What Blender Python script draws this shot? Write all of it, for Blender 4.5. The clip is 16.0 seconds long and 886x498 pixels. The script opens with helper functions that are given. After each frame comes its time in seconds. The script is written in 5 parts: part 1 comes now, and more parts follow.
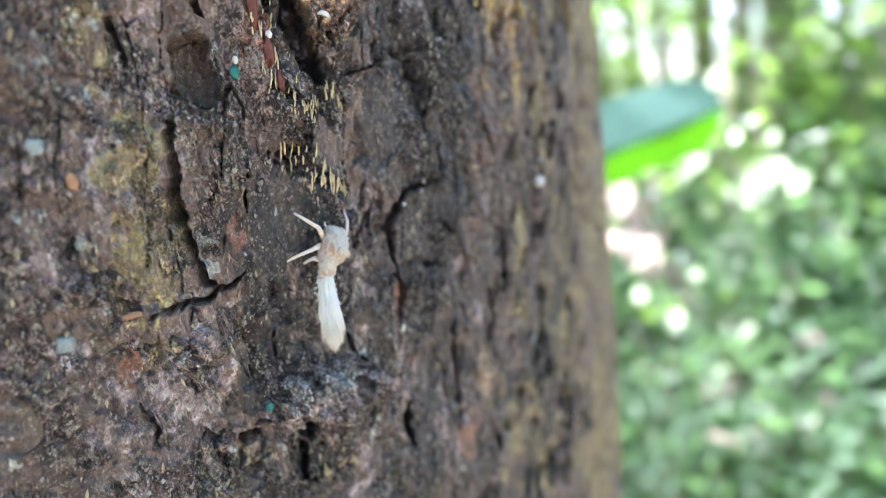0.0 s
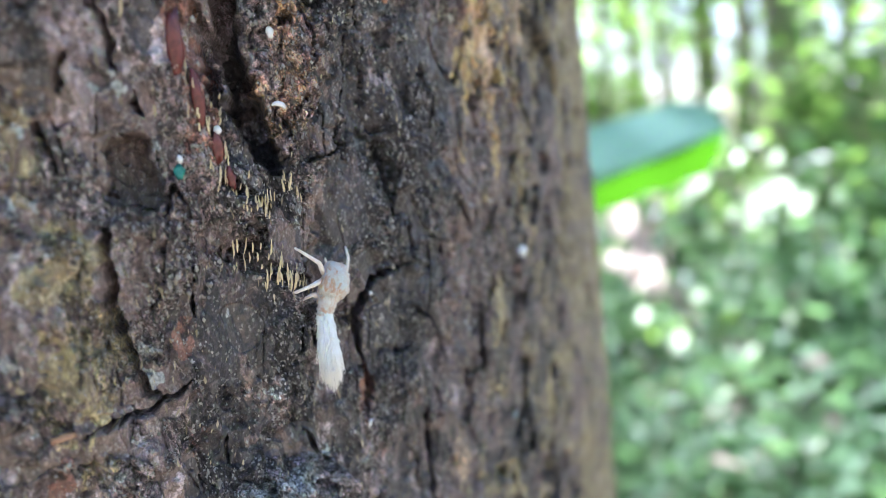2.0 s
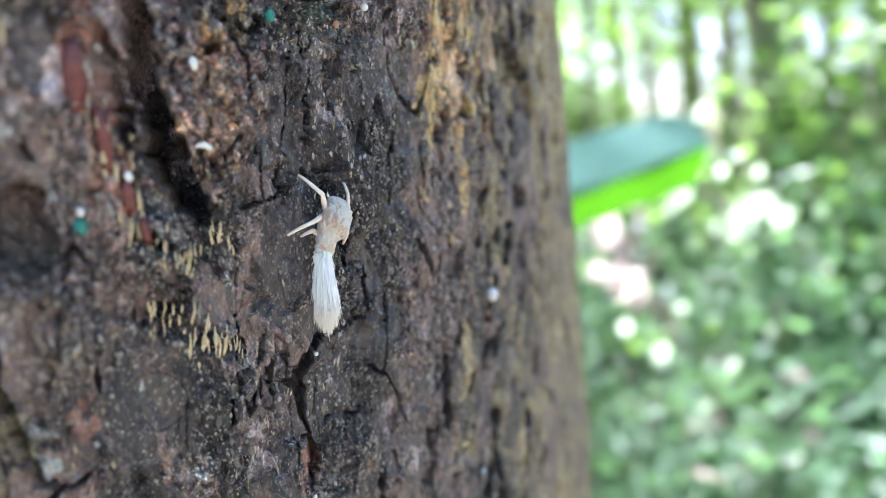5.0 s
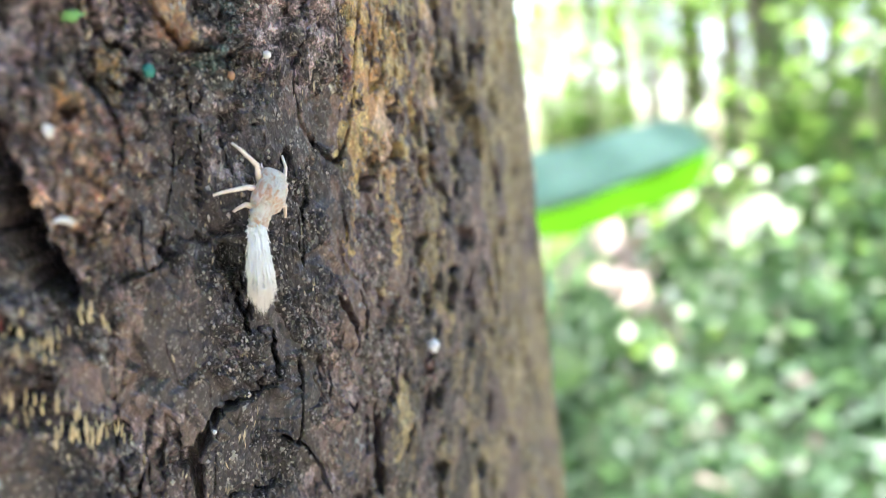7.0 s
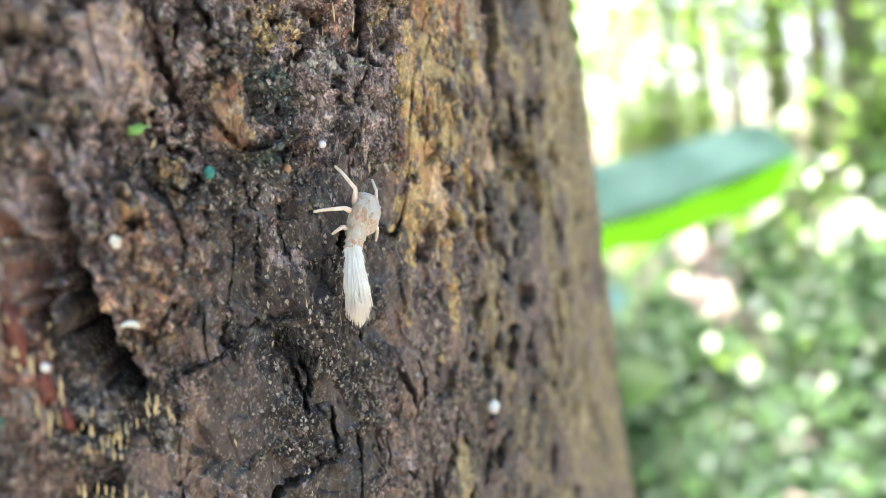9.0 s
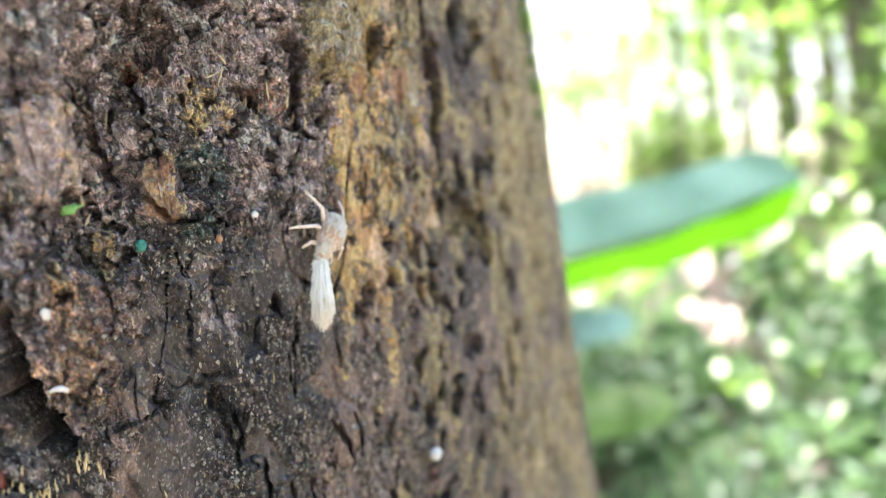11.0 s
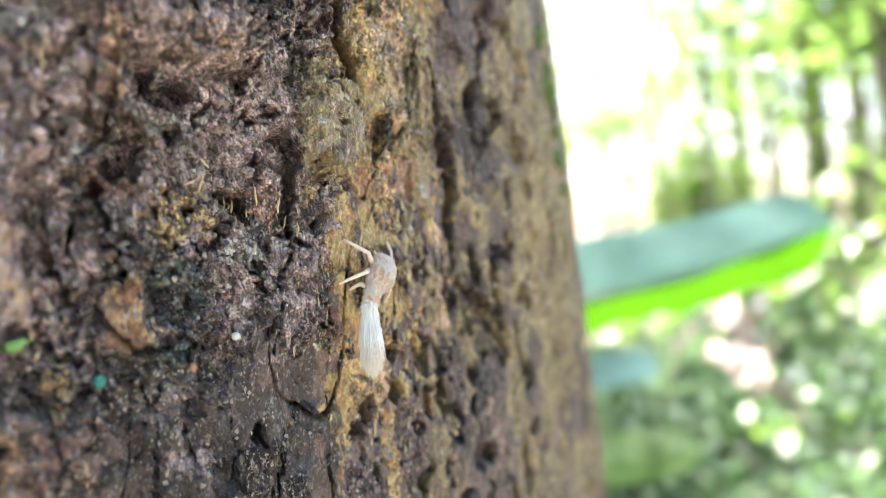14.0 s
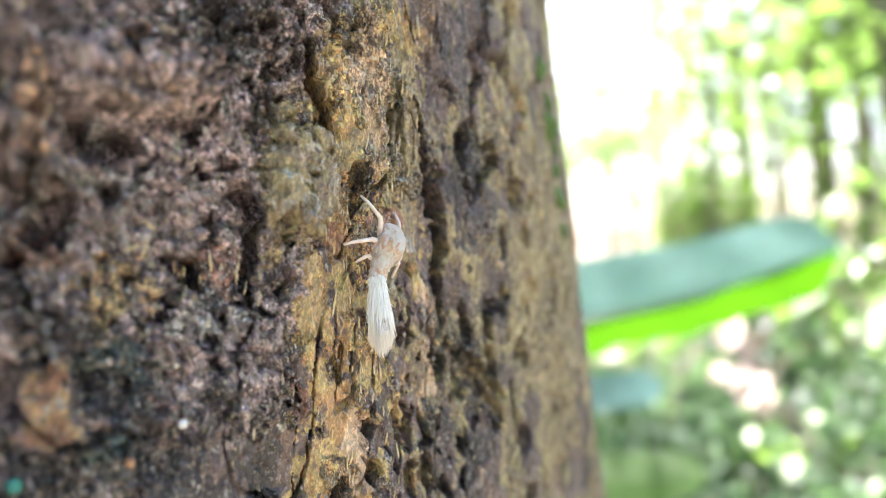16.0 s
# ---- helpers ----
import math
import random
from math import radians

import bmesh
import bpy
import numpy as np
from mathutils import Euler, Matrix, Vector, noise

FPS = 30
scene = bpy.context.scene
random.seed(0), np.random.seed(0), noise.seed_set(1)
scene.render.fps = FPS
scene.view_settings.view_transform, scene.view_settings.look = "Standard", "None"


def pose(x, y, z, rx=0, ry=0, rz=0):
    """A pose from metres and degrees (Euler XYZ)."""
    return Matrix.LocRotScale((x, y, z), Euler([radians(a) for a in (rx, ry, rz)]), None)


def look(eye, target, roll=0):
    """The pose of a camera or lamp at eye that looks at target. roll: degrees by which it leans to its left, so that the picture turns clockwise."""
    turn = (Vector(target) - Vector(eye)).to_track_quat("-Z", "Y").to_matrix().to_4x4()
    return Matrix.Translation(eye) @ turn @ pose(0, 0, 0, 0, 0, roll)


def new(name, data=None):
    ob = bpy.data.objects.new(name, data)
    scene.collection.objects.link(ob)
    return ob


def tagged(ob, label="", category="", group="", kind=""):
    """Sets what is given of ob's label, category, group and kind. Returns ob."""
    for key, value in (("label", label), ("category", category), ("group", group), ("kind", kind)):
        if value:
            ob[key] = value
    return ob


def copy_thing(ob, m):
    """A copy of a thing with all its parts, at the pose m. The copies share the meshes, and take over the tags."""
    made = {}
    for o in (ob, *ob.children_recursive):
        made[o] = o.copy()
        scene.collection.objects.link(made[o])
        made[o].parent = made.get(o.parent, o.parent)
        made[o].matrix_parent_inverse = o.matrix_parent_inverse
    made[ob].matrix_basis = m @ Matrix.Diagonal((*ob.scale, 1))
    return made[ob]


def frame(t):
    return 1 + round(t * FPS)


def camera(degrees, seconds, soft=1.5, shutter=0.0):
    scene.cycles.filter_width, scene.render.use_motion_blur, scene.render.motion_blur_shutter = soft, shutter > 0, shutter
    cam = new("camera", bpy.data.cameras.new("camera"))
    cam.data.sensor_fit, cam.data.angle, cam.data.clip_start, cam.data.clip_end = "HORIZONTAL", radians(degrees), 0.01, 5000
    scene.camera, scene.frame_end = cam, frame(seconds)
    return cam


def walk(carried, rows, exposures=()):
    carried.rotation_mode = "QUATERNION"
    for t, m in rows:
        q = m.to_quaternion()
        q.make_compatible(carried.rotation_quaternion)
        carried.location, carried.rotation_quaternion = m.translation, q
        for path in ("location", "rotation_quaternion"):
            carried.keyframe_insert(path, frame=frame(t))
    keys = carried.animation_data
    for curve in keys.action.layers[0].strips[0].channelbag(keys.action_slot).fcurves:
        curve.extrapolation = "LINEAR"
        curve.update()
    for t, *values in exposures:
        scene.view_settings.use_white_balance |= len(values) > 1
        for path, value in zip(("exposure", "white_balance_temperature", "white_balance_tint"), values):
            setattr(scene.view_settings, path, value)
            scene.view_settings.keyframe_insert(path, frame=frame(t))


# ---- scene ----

cam = camera(58.8, 16.0, soft=0.75)
cam.data.dof.use_dof = True
cam.data.dof.focus_distance = 0.084
cam.data.dof.aperture_fstop = 15.0
METRES, EYE, TILT, LEAN, TURN = 0.15, 1.3, -8.0, 5.0, 0.0
ROWS = [
    (0.0, 0.0, 0.0, 0.0, 0.0, 0.0, -0.0),
    (0.5, 0.0383, 0.0481, -0.0018, -0.0, -0.11, -0.08),
    (1.0, 0.0435, 0.0576, 0.0178, -0.08, 0.22, -0.11),
    (1.5, 0.0455, 0.0516, 0.0477, 0.04, 0.84, -0.11),
    (2.0, 0.0284, 0.0378, 0.0616, 0.26, 1.25, -0.2),
    (2.5, 0.0507, 0.0703, 0.057, 0.46, 1.26, -0.11),
    (3.0, 0.0496, 0.0853, 0.0665, 0.45, 1.32, -0.24),
    (3.5, 0.0273, 0.073, 0.0946, 0.13, 1.44, -0.84),
    (4.0, 0.0495, 0.1153, 0.0961, -0.28, 1.62, -0.87),
    (4.2, 0.0479, 0.1090, 0.0938, -0.44, 1.74, -0.80),
    (6.3, 0.0572, 0.1032, 0.1484, -1.37, 1.89, -1.24),
    (6.5, 0.064, 0.1007, 0.1579, -1.26, 2.07, -1.16),
    (7.0, 0.1122, 0.1528, 0.1451, -0.6, 2.03, -0.72),
    (7.5, 0.111, 0.1245, 0.1852, 1.38, 2.31, -0.75),
    (8.0, 0.1428, 0.1143, 0.2012, 3.35, 2.56, -0.8),
    (8.2, 0.1276, 0.1311, 0.1939, 3.83, 2.63, -0.58),
    (10.3, 0.1521, 0.1468, 0.2083, 5.67, 2.51, -0.60),
    (10.5, 0.16, 0.1281, 0.2327, 5.4, 2.82, -0.63),
    (11.0, 0.1976, 0.1105, 0.2268, 5.74, 4.18, -0.67),
    (11.5, 0.172, 0.0927, 0.2583, 6.1, 5.29, -1.26),
    (12.0, 0.1664, 0.1122, 0.2674, 6.31, 5.98, -1.41),
    (12.5, 0.1709, 0.1527, 0.265, 6.61, 5.86, -1.69),
    (13.0, 0.1857, 0.1355, 0.2759, 6.9, 5.93, -1.49),
    (13.5, 0.1954, 0.1384, 0.2986, 7.22, 6.12, -1.56),
    (14.0, 0.2005, 0.1785, 0.2979, 7.36, 6.5, -2.05),
    (14.5, 0.2036, 0.2219, 0.295, 7.21, 6.97, -2.4),
    (15.0, 0.203, 0.2416, 0.2954, 7.1, 7.36, -2.32),
    (15.5, 0.2022, 0.2306, 0.3328, 7.22, 7.57, -2.48),
    (16.0, 0.2045, 0.2427, 0.3411, 7.58, 7.67, -2.75),
]
EXPOSURES = [(0.0, 2.76, 5520, 23.5), (2.0, 2.64, 5290, 24), (4.0, 2.64, 5240, 24), (7.0, 2.88, 5790, 24), (11.0, 2.89, 6060, 25.5), (16.0, 2.84, 6030, 25.5)]
walk(cam, [(t, pose(0, 0, EYE, TILT, LEAN, TURN) @ pose(METRES * x, METRES * y, METRES * z, 90 + pitch, roll, yaw)) for t, x, y, z, yaw, pitch, roll in ROWS], EXPOSURES)

# ---- light ----
world = bpy.data.worlds.new("forest_sky")
scene.world = world
world.use_nodes = True
sky = world.node_tree.nodes.new("ShaderNodeTexSky")
sky.sky_type, sky.sun_disc = "NISHITA", False
sky.sun_elevation, sky.sun_rotation = radians(52), radians(-12)
sky.air_density, sky.dust_density, sky.ozone_density = 1.0, 3.0, 1.0
backing = world.node_tree.nodes["Background"]
backing.inputs["Strength"].default_value = 0.085
world.node_tree.links.new(sky.outputs[0], backing.inputs["Color"])
sun = new("sun", bpy.data.lights.new("sun", "SUN"))
sun.data.energy, sun.data.angle, sun.data.color = 5.0, radians(0.6), (1.0, 0.94, 0.84)
sun.matrix_world = look((-1.3, 6.0, 7.9), (0, 0, 0))


# ---- materials ----
class Nodes:
    """A short way to write a node material."""

    def __init__(self, name):
        self.mat = bpy.data.materials.new(name)
        self.mat.use_nodes = True
        self.tree = self.mat.node_tree
        self.bsdf = self.tree.nodes["Principled BSDF"]
        self.out = self.tree.nodes["Material Output"]
        self.coord = self.tree.nodes.new("ShaderNodeTexCoord").outputs["Object"]

    def link(self, a, b):
        if isinstance(a, (int, float)):
            b.default_value = a
        elif isinstance(a, tuple):
            b.default_value = (*a, 1.0) if len(a) == 3 else a
        else:
            self.tree.links.new(a, b)

    def noise(self, scale, detail=4.0, rough=0.55, stretch=(1, 1, 1), warp=0.0):
        m = self.tree.nodes.new("ShaderNodeMapping")
        m.inputs["Scale"].default_value = stretch
        self.link(self.coord, m.inputs["Vector"])
        n = self.tree.nodes.new("ShaderNodeTexNoise")
        n.inputs["Scale"].default_value, n.inputs["Detail"].default_value = scale, detail
        n.inputs["Roughness"].default_value, n.inputs["Distortion"].default_value = rough, warp
        self.link(m.outputs[0], n.inputs["Vector"])
        return n.outputs["Fac"]

    def cells(self, scale, stretch=(1, 1, 1)):
        m = self.tree.nodes.new("ShaderNodeMapping")
        m.inputs["Scale"].default_value = stretch
        self.link(self.coord, m.inputs["Vector"])
        n = self.tree.nodes.new("ShaderNodeTexVoronoi")
        n.inputs["Scale"].default_value = scale
        self.link(m.outputs[0], n.inputs["Vector"])
        return n

    def ramp(self, fac, low, high, a=0.0, b=1.0):
        n = self.tree.nodes.new("ShaderNodeMapRange")
        n.interpolation_type = "SMOOTHSTEP"
        self.link(fac, n.inputs[0])
        for i, v in enumerate((low, high, a, b)):
            n.inputs[1 + i].default_value = v
        return n.outputs[0]

    def mix(self, fac, a, b, mode="MIX"):
        n = self.tree.nodes.new("ShaderNodeMix")
        n.data_type, n.blend_type = "RGBA", mode
        self.link(fac, n.inputs[0])
        self.link(a, n.inputs[6])
        self.link(b, n.inputs[7])
        return n.outputs[2]

    def math(self, op, a, b):
        n = self.tree.nodes.new("ShaderNodeMath")
        n.operation = op
        self.link(a, n.inputs[0])
        self.link(b, n.inputs[1])
        return n.outputs[0]

    def layer(self, name):
        n = self.tree.nodes.new("ShaderNodeAttribute")
        n.attribute_name = name
        s = self.tree.nodes.new("ShaderNodeSeparateColor")
        self.link(n.outputs["Color"], s.inputs[0])
        return (*s.outputs, n.outputs["Alpha"])

    def random(self, island=False):
        if island:
            return self.tree.nodes.new("ShaderNodeNewGeometry").outputs["Random Per Island"]
        return self.tree.nodes.new("ShaderNodeObjectInfo").outputs["Random"]

    def bump(self, height, strength, distance):
        n = self.tree.nodes.new("ShaderNodeBump")
        n.inputs["Strength"].default_value, n.inputs["Distance"].default_value = strength, distance
        self.link(height, n.inputs["Height"])
        self.link(n.outputs[0], self.bsdf.inputs["Normal"])

    def finish(self, color, rough=0.8, spec=0.3, **more):
        self.link(color, self.bsdf.inputs["Base Color"])
        self.link(rough, self.bsdf.inputs["Roughness"])
        self.bsdf.inputs["Specular IOR Level"].default_value = spec
        for key, value in more.items():
            self.link(value, self.bsdf.inputs[key.replace("_", " ")])
        return self.mat


def bark_material():
    n = Nodes("weathered_bark")
    grain = (1.0, 1.0, 0.6)
    broad = n.noise(60, 5, 0.6, (1, 1, 0.6), 0.6)
    grit = n.noise(1500, 4, 0.7, grain)
    fine = n.noise(4200, 3, 0.7, (1, 1, 0.6))
    ochre, olive, red, mauve = n.layer("tint_a")
    lichen, teal, pale, black = n.layer("tint_b")
    cell = n.cells(1700, (1, 1, 0.55))
    grain_tone = n.tree.nodes.new("ShaderNodeSeparateColor")
    n.link(cell.outputs["Color"], grain_tone.inputs[0])
    lines = n.noise(2100, 3, 0.65, (1, 1, 0.16), 0.2)
    own, crumbly, bald, lump = n.layer("grain")
    mottle = n.noise(430, 5, 0.65, (1, 1, 0.75), 0.7)
    fleck = n.noise(760, 4, 0.65, (1, 1, 0.75), 0.5)
    patch = n.noise(330, 5, 0.65, (1, 1, 0.7), 0.9)

    def worn(layer, by, lo=0.36, hi=0.56, much=1.7):
        # a tint with a broken, flaking edge
        return n.ramp(n.math("ADD", layer, n.math("MULTIPLY", n.math("SUBTRACT", by, 0.5), much)), lo, hi)

    c = n.mix(n.ramp(broad, 0.35, 0.66), (0.106, 0.075, 0.073), (0.228, 0.160, 0.152))
    c = n.mix(n.ramp(patch, 0.53, 0.60, 0, 0.75), c, (0.062, 0.054, 0.056))
    c = n.mix(n.ramp(fleck, 0.56, 0.63, 0, 0.6), c, (0.40, 0.330, 0.300))
    c = n.mix(n.math("MULTIPLY", bald, 0.8), c, n.mix(n.ramp(broad, 0.42, 0.58), (0.095, 0.073, 0.064), (0.150, 0.102, 0.088)))
    c = n.mix(n.math("MULTIPLY", worn(mauve, mottle), 0.85), c, n.mix(n.ramp(fleck, 0.42, 0.58), (0.33, 0.245, 0.255), (0.58, 0.470, 0.490)))
    c = n.mix(n.math("MULTIPLY", worn(olive, patch), 0.85), c, n.mix(n.ramp(mottle, 0.42, 0.58), (0.24, 0.180, 0.104), (0.44, 0.358, 0.186)))
    c = n.mix(n.math("MULTIPLY", worn(ochre, fleck, 0.44, 0.62, 2.6), 0.8), c, n.mix(n.ramp(mottle, 0.40, 0.56), (0.48, 0.275, 0.125), (0.58, 0.425, 0.175)))
    c = n.mix(n.math("MULTIPLY", worn(red, mottle), 0.9), c, (0.26, 0.125, 0.095))
    c = n.mix(n.math("MULTIPLY", worn(pale, mottle), 0.85), c, (0.58, 0.41, 0.29))
    c = n.mix(n.math("MULTIPLY", worn(lichen, fleck), 0.8), c, (0.42, 0.43, 0.43))
    c = n.mix(n.math("MULTIPLY", worn(teal, fleck), 0.85), c, (0.070, 0.125, 0.130))
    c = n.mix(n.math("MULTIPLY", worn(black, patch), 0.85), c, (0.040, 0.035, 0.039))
    dust = n.tree.nodes.new("ShaderNodeSeparateColor")
    n.link(n.cells(4600, (1, 1, 0.7)).outputs["Color"], dust.inputs[0])
    # grain darkens and lightens whatever colour lies under it
    tone = n.math("MULTIPLY", n.ramp(grit, 0.38, 0.62, 0.38, 1.85), n.ramp(fine, 0.38, 0.62, 0.58, 1.50))
    tone = n.math("MULTIPLY", tone, n.ramp(lines, 0.36, 0.66, 0.84, 1.16))
    tone = n.math("MULTIPLY", tone, n.ramp(dust.outputs[1], 0.84, 0.93, 1.0, 0.5))
    tone = n.math("ADD", 1.0, n.math("MULTIPLY", n.math("SUBTRACT", tone, 1.0), n.ramp(crumbly, 0, 1, 0.4, 1.0)))
    shade = n.tree.nodes.new("ShaderNodeCombineColor")
    for k in range(3):
        n.link(tone, shade.inputs[k])
    c = n.mix(1.0, c, shade.outputs[0], "MULTIPLY")
    own_tone = n.tree.nodes.new("ShaderNodeCombineColor")
    for k in range(3):
        n.link(n.math("ADD", 1.0, n.math("MULTIPLY", n.math("SUBTRACT", n.ramp(own, 0.2, 0.8, 0.62, 1.7), 1.0), crumbly)), own_tone.inputs[k])
    c = n.mix(1.0, c, own_tone.outputs[0], "MULTIPLY")
    c = n.mix(n.math("MULTIPLY", n.ramp(grain_tone.outputs[0], 0.80, 0.97, 0, 0.55), crumbly), c, (0.44, 0.40, 0.37))
    c = n.mix(n.math("MULTIPLY", n.ramp(grain_tone.outputs[1], 0.78, 0.95, 0, 0.7), crumbly), c, (0.045, 0.038, 0.037))
    c = n.mix(n.math("MULTIPLY", n.ramp(dust.outputs[0], 0.87, 0.94, 0, 0.75), n.ramp(crumbly, 0, 1, 0.3, 1)), c, (0.60, 0.56, 0.53))
    h = n.math("ADD", n.math("MULTIPLY", n.math("ADD", grit, n.math("MULTIPLY", lines, 0.3)), 1.0), n.math("MULTIPLY", fine, 0.5))
    h = n.math("SUBTRACT", h, n.math("MULTIPLY", cell.outputs["Distance"], 0.35))
    h = n.math("MULTIPLY", n.math("MULTIPLY", h, n.ramp(crumbly, 0, 1, 0.4, 1.0)), n.ramp(bald, 0, 1, 1.0, 0.25))
    n.bump(h, 1.0, 0.0014)
    return n.finish(c, n.ramp(fleck, 0.35, 0.65, 0.34, 0.8), 0.6)


def plain_material(name, low, high, scale, rough=0.7, spec=0.3, bump=0.0, island=False, **more):
    n = Nodes(name)
    c = n.mix(n.ramp(n.noise(scale, 4), 0.3, 0.7), low, high)
    if island:
        c = n.mix(n.ramp(n.random(True), 0.0, 1.0, 0.0, 0.8), c, tuple(0.35 * v for v in low))
    if bump:
        n.bump(n.noise(scale * 3, 4), 0.7, bump)
    return n.finish(c, rough, spec, **more)


def leaf_material(name, dark, light, glow, gloss=0.35, share=0.45):
    n = Nodes(name)
    c = n.mix(n.random(True), dark, light)
    c = n.mix(n.ramp(n.noise(9, 3), 0.35, 0.65, 0, 0.5), c, tuple(0.6 * v for v in dark))
    n.finish(c, gloss, 0.3)
    t = n.tree.nodes.new("ShaderNodeBsdfTranslucent")
    n.link(n.mix(n.random(True), tuple(0.6 * v for v in glow), glow), t.inputs["Color"])
    m = n.tree.nodes.new("ShaderNodeMixShader")
    m.inputs[0].default_value = share
    n.link(n.bsdf.outputs[0], m.inputs[1])
    n.link(t.outputs[0], m.inputs[2])
    n.link(m.outputs[0], n.out.inputs["Surface"])
    return n.mat


BARK = bark_material()
TREE_BARK = plain_material("tree_bark", (0.14, 0.12, 0.09), (0.32, 0.27, 0.20), 30, 0.9, 0.2, 0.004)
DEAD_WOOD = plain_material("dead_wood", (0.36, 0.26, 0.21), (0.55, 0.43, 0.36), 25, 0.8, 0.2, 0.003)
LITTER = plain_material("leaf_litter", (0.09, 0.09, 0.05), (0.26, 0.22, 0.15), 5, 0.95, 0.1, 0.02)
FIBRE = plain_material("golden_wood_fibre", (0.50, 0.38, 0.21), (0.74, 0.61, 0.40), 900, 0.55, 0.4)
FLECK = plain_material("wood_fleck", (0.46, 0.36, 0.24), (0.62, 0.52, 0.38), 700, 0.7, 0.3, 0.0, True)
CRUMB = plain_material("bark_crumb", (0.30, 0.26, 0.24), (0.50, 0.46, 0.43), 900, 0.75, 0.3, 0.0, True)
EGG = plain_material("white_egg", (0.66, 0.64, 0.66), (0.78, 0.77, 0.78), 1500, 0.35, 0.5)
SILK = plain_material("grey_silk", (0.24, 0.28, 0.31), (0.38, 0.42, 0.45), 1500, 0.7, 0.3)
GREEN_SPECK = plain_material("green_moss", (0.16, 0.36, 0.10), (0.26, 0.50, 0.18), 1500, 0.8, 0.2)
TEAL_SPECK = plain_material("teal_mould", (0.035, 0.17, 0.155), (0.07, 0.27, 0.24), 1500, 0.8, 0.2)
MOSS = plain_material("rim_moss", (0.09, 0.15, 0.05), (0.16, 0.24, 0.09), 900, 0.9, 0.2)
RESIN = plain_material("red_resin", (0.085, 0.020, 0.020), (0.17, 0.042, 0.036), 1400, 0.35, 0.5)
ORANGE_CHIP = plain_material("orange_bark_chip", (0.34, 0.18, 0.11), (0.46, 0.28, 0.18), 900, 0.7, 0.3)
WAX = plain_material("white_wax", (0.90, 0.86, 0.83), (0.94, 0.91, 0.885), 1200, 0.6, 0.2)
LEAF = leaf_material("forest_leaf", (0.055, 0.115, 0.036), (0.12, 0.21, 0.060), (0.42, 0.70, 0.13), 0.36, 0.52)
LEAF_COOL = leaf_material("cool_leaf", (0.062, 0.128, 0.066), (0.128, 0.218, 0.112), (0.29, 0.54, 0.18), 0.5, 0.36)
# the sky's sheen on the upper half is put into this pale bluish colour
BROAD_LEAF_SKYLIT = leaf_material("broad_leaf_skylit", (0.27, 0.49, 0.39), (0.31, 0.54, 0.44), (0.075, 0.30, 0.01), 0.3, 0.35)
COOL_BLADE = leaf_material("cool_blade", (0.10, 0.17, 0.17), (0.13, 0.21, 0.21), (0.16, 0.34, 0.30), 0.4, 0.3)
# hanging half of the same leaf, its lit-through green put into the colour
HANGING_LEAF_BACKLIT = leaf_material("hanging_half_backlit", (0.04, 0.12, 0.006), (0.05, 0.14, 0.008), (0.062, 0.215, 0.0008), 0.4, 0.6)

DRY_LEAF = leaf_material("dry_leaf", (0.42, 0.33, 0.27), (0.55, 0.45, 0.38), (0.90, 0.74, 0.64), 0.5, 0.55)
# near-white leaf colour for the added sun glints
GLINT_LEAF = leaf_material("sun_glint_leaf", (0.28, 0.36, 0.20), (0.36, 0.44, 0.26), (0.80, 0.95, 0.66), 0.4, 0.55)


def nymph_material():
    n = Nodes("cream_nymph_skin")
    blotch = n.noise(800, 4, 0.6, (2.2, 0.7, 1.4), 1.2)
    c = n.mix(n.ramp(n.noise(1600, 3), 0.35, 0.7), (0.82, 0.67, 0.59), (0.88, 0.80, 0.75))
    c = n.mix(n.ramp(blotch, 0.48, 0.66, 0, 0.9), c, (0.74, 0.40, 0.24))
    n.bump(n.noise(1900, 4, 0.7, (1.6, 0.7, 1.2)), 0.9, 0.0007)
    return n.finish(c, 0.5, 0.4, Subsurface_Weight=0.15)


SKIN = nymph_material()
LEG_SKIN = plain_material("pale_leg_skin", (0.76, 0.62, 0.55), (0.86, 0.77, 0.72), 2000, 0.5, 0.4)


# ---- mesh tools ----
def mesh_of(name, verts, faces, material=None, smooth=True):
    me = bpy.data.meshes.new(name)
    me.from_pydata([tuple(v) for v in verts], [], [tuple(f) for f in faces])
    if material:
        me.materials.append(material)
    me.polygons.foreach_set("use_smooth", [smooth] * len(me.polygons))
    me.update()
    return me


def part(name, data, parent, label="", m=None):
    ob = new(name, data)
    ob.parent = parent
    if m is not None:
        ob.matrix_basis = m
    return tagged(ob, label) if label else ob


def loft(stations, around=20, bumps=0.0, seed=0):
    """Rings along y: (y, x centre, half width, z centre, half height), closed at both ends."""
    rng = np.random.default_rng(seed)
    verts, faces = [], []
    for y, x, w, z, h in stations:
        for k in range(around):
            a = 2 * math.pi * k / around
            f = 1 + bumps * rng.normal()
            verts.append((x + w * f * math.cos(a), y, z + h * f * math.sin(a)))
    for i in range(len(stations) - 1):
        for k in range(around):
            a, b = i * around + k, i * around + (k + 1) % around
            faces.append((a, b, b + around, a + around))
    faces.append(tuple(range(around)))
    faces.append(tuple(reversed(range(len(verts) - around, len(verts)))))
    return verts, faces


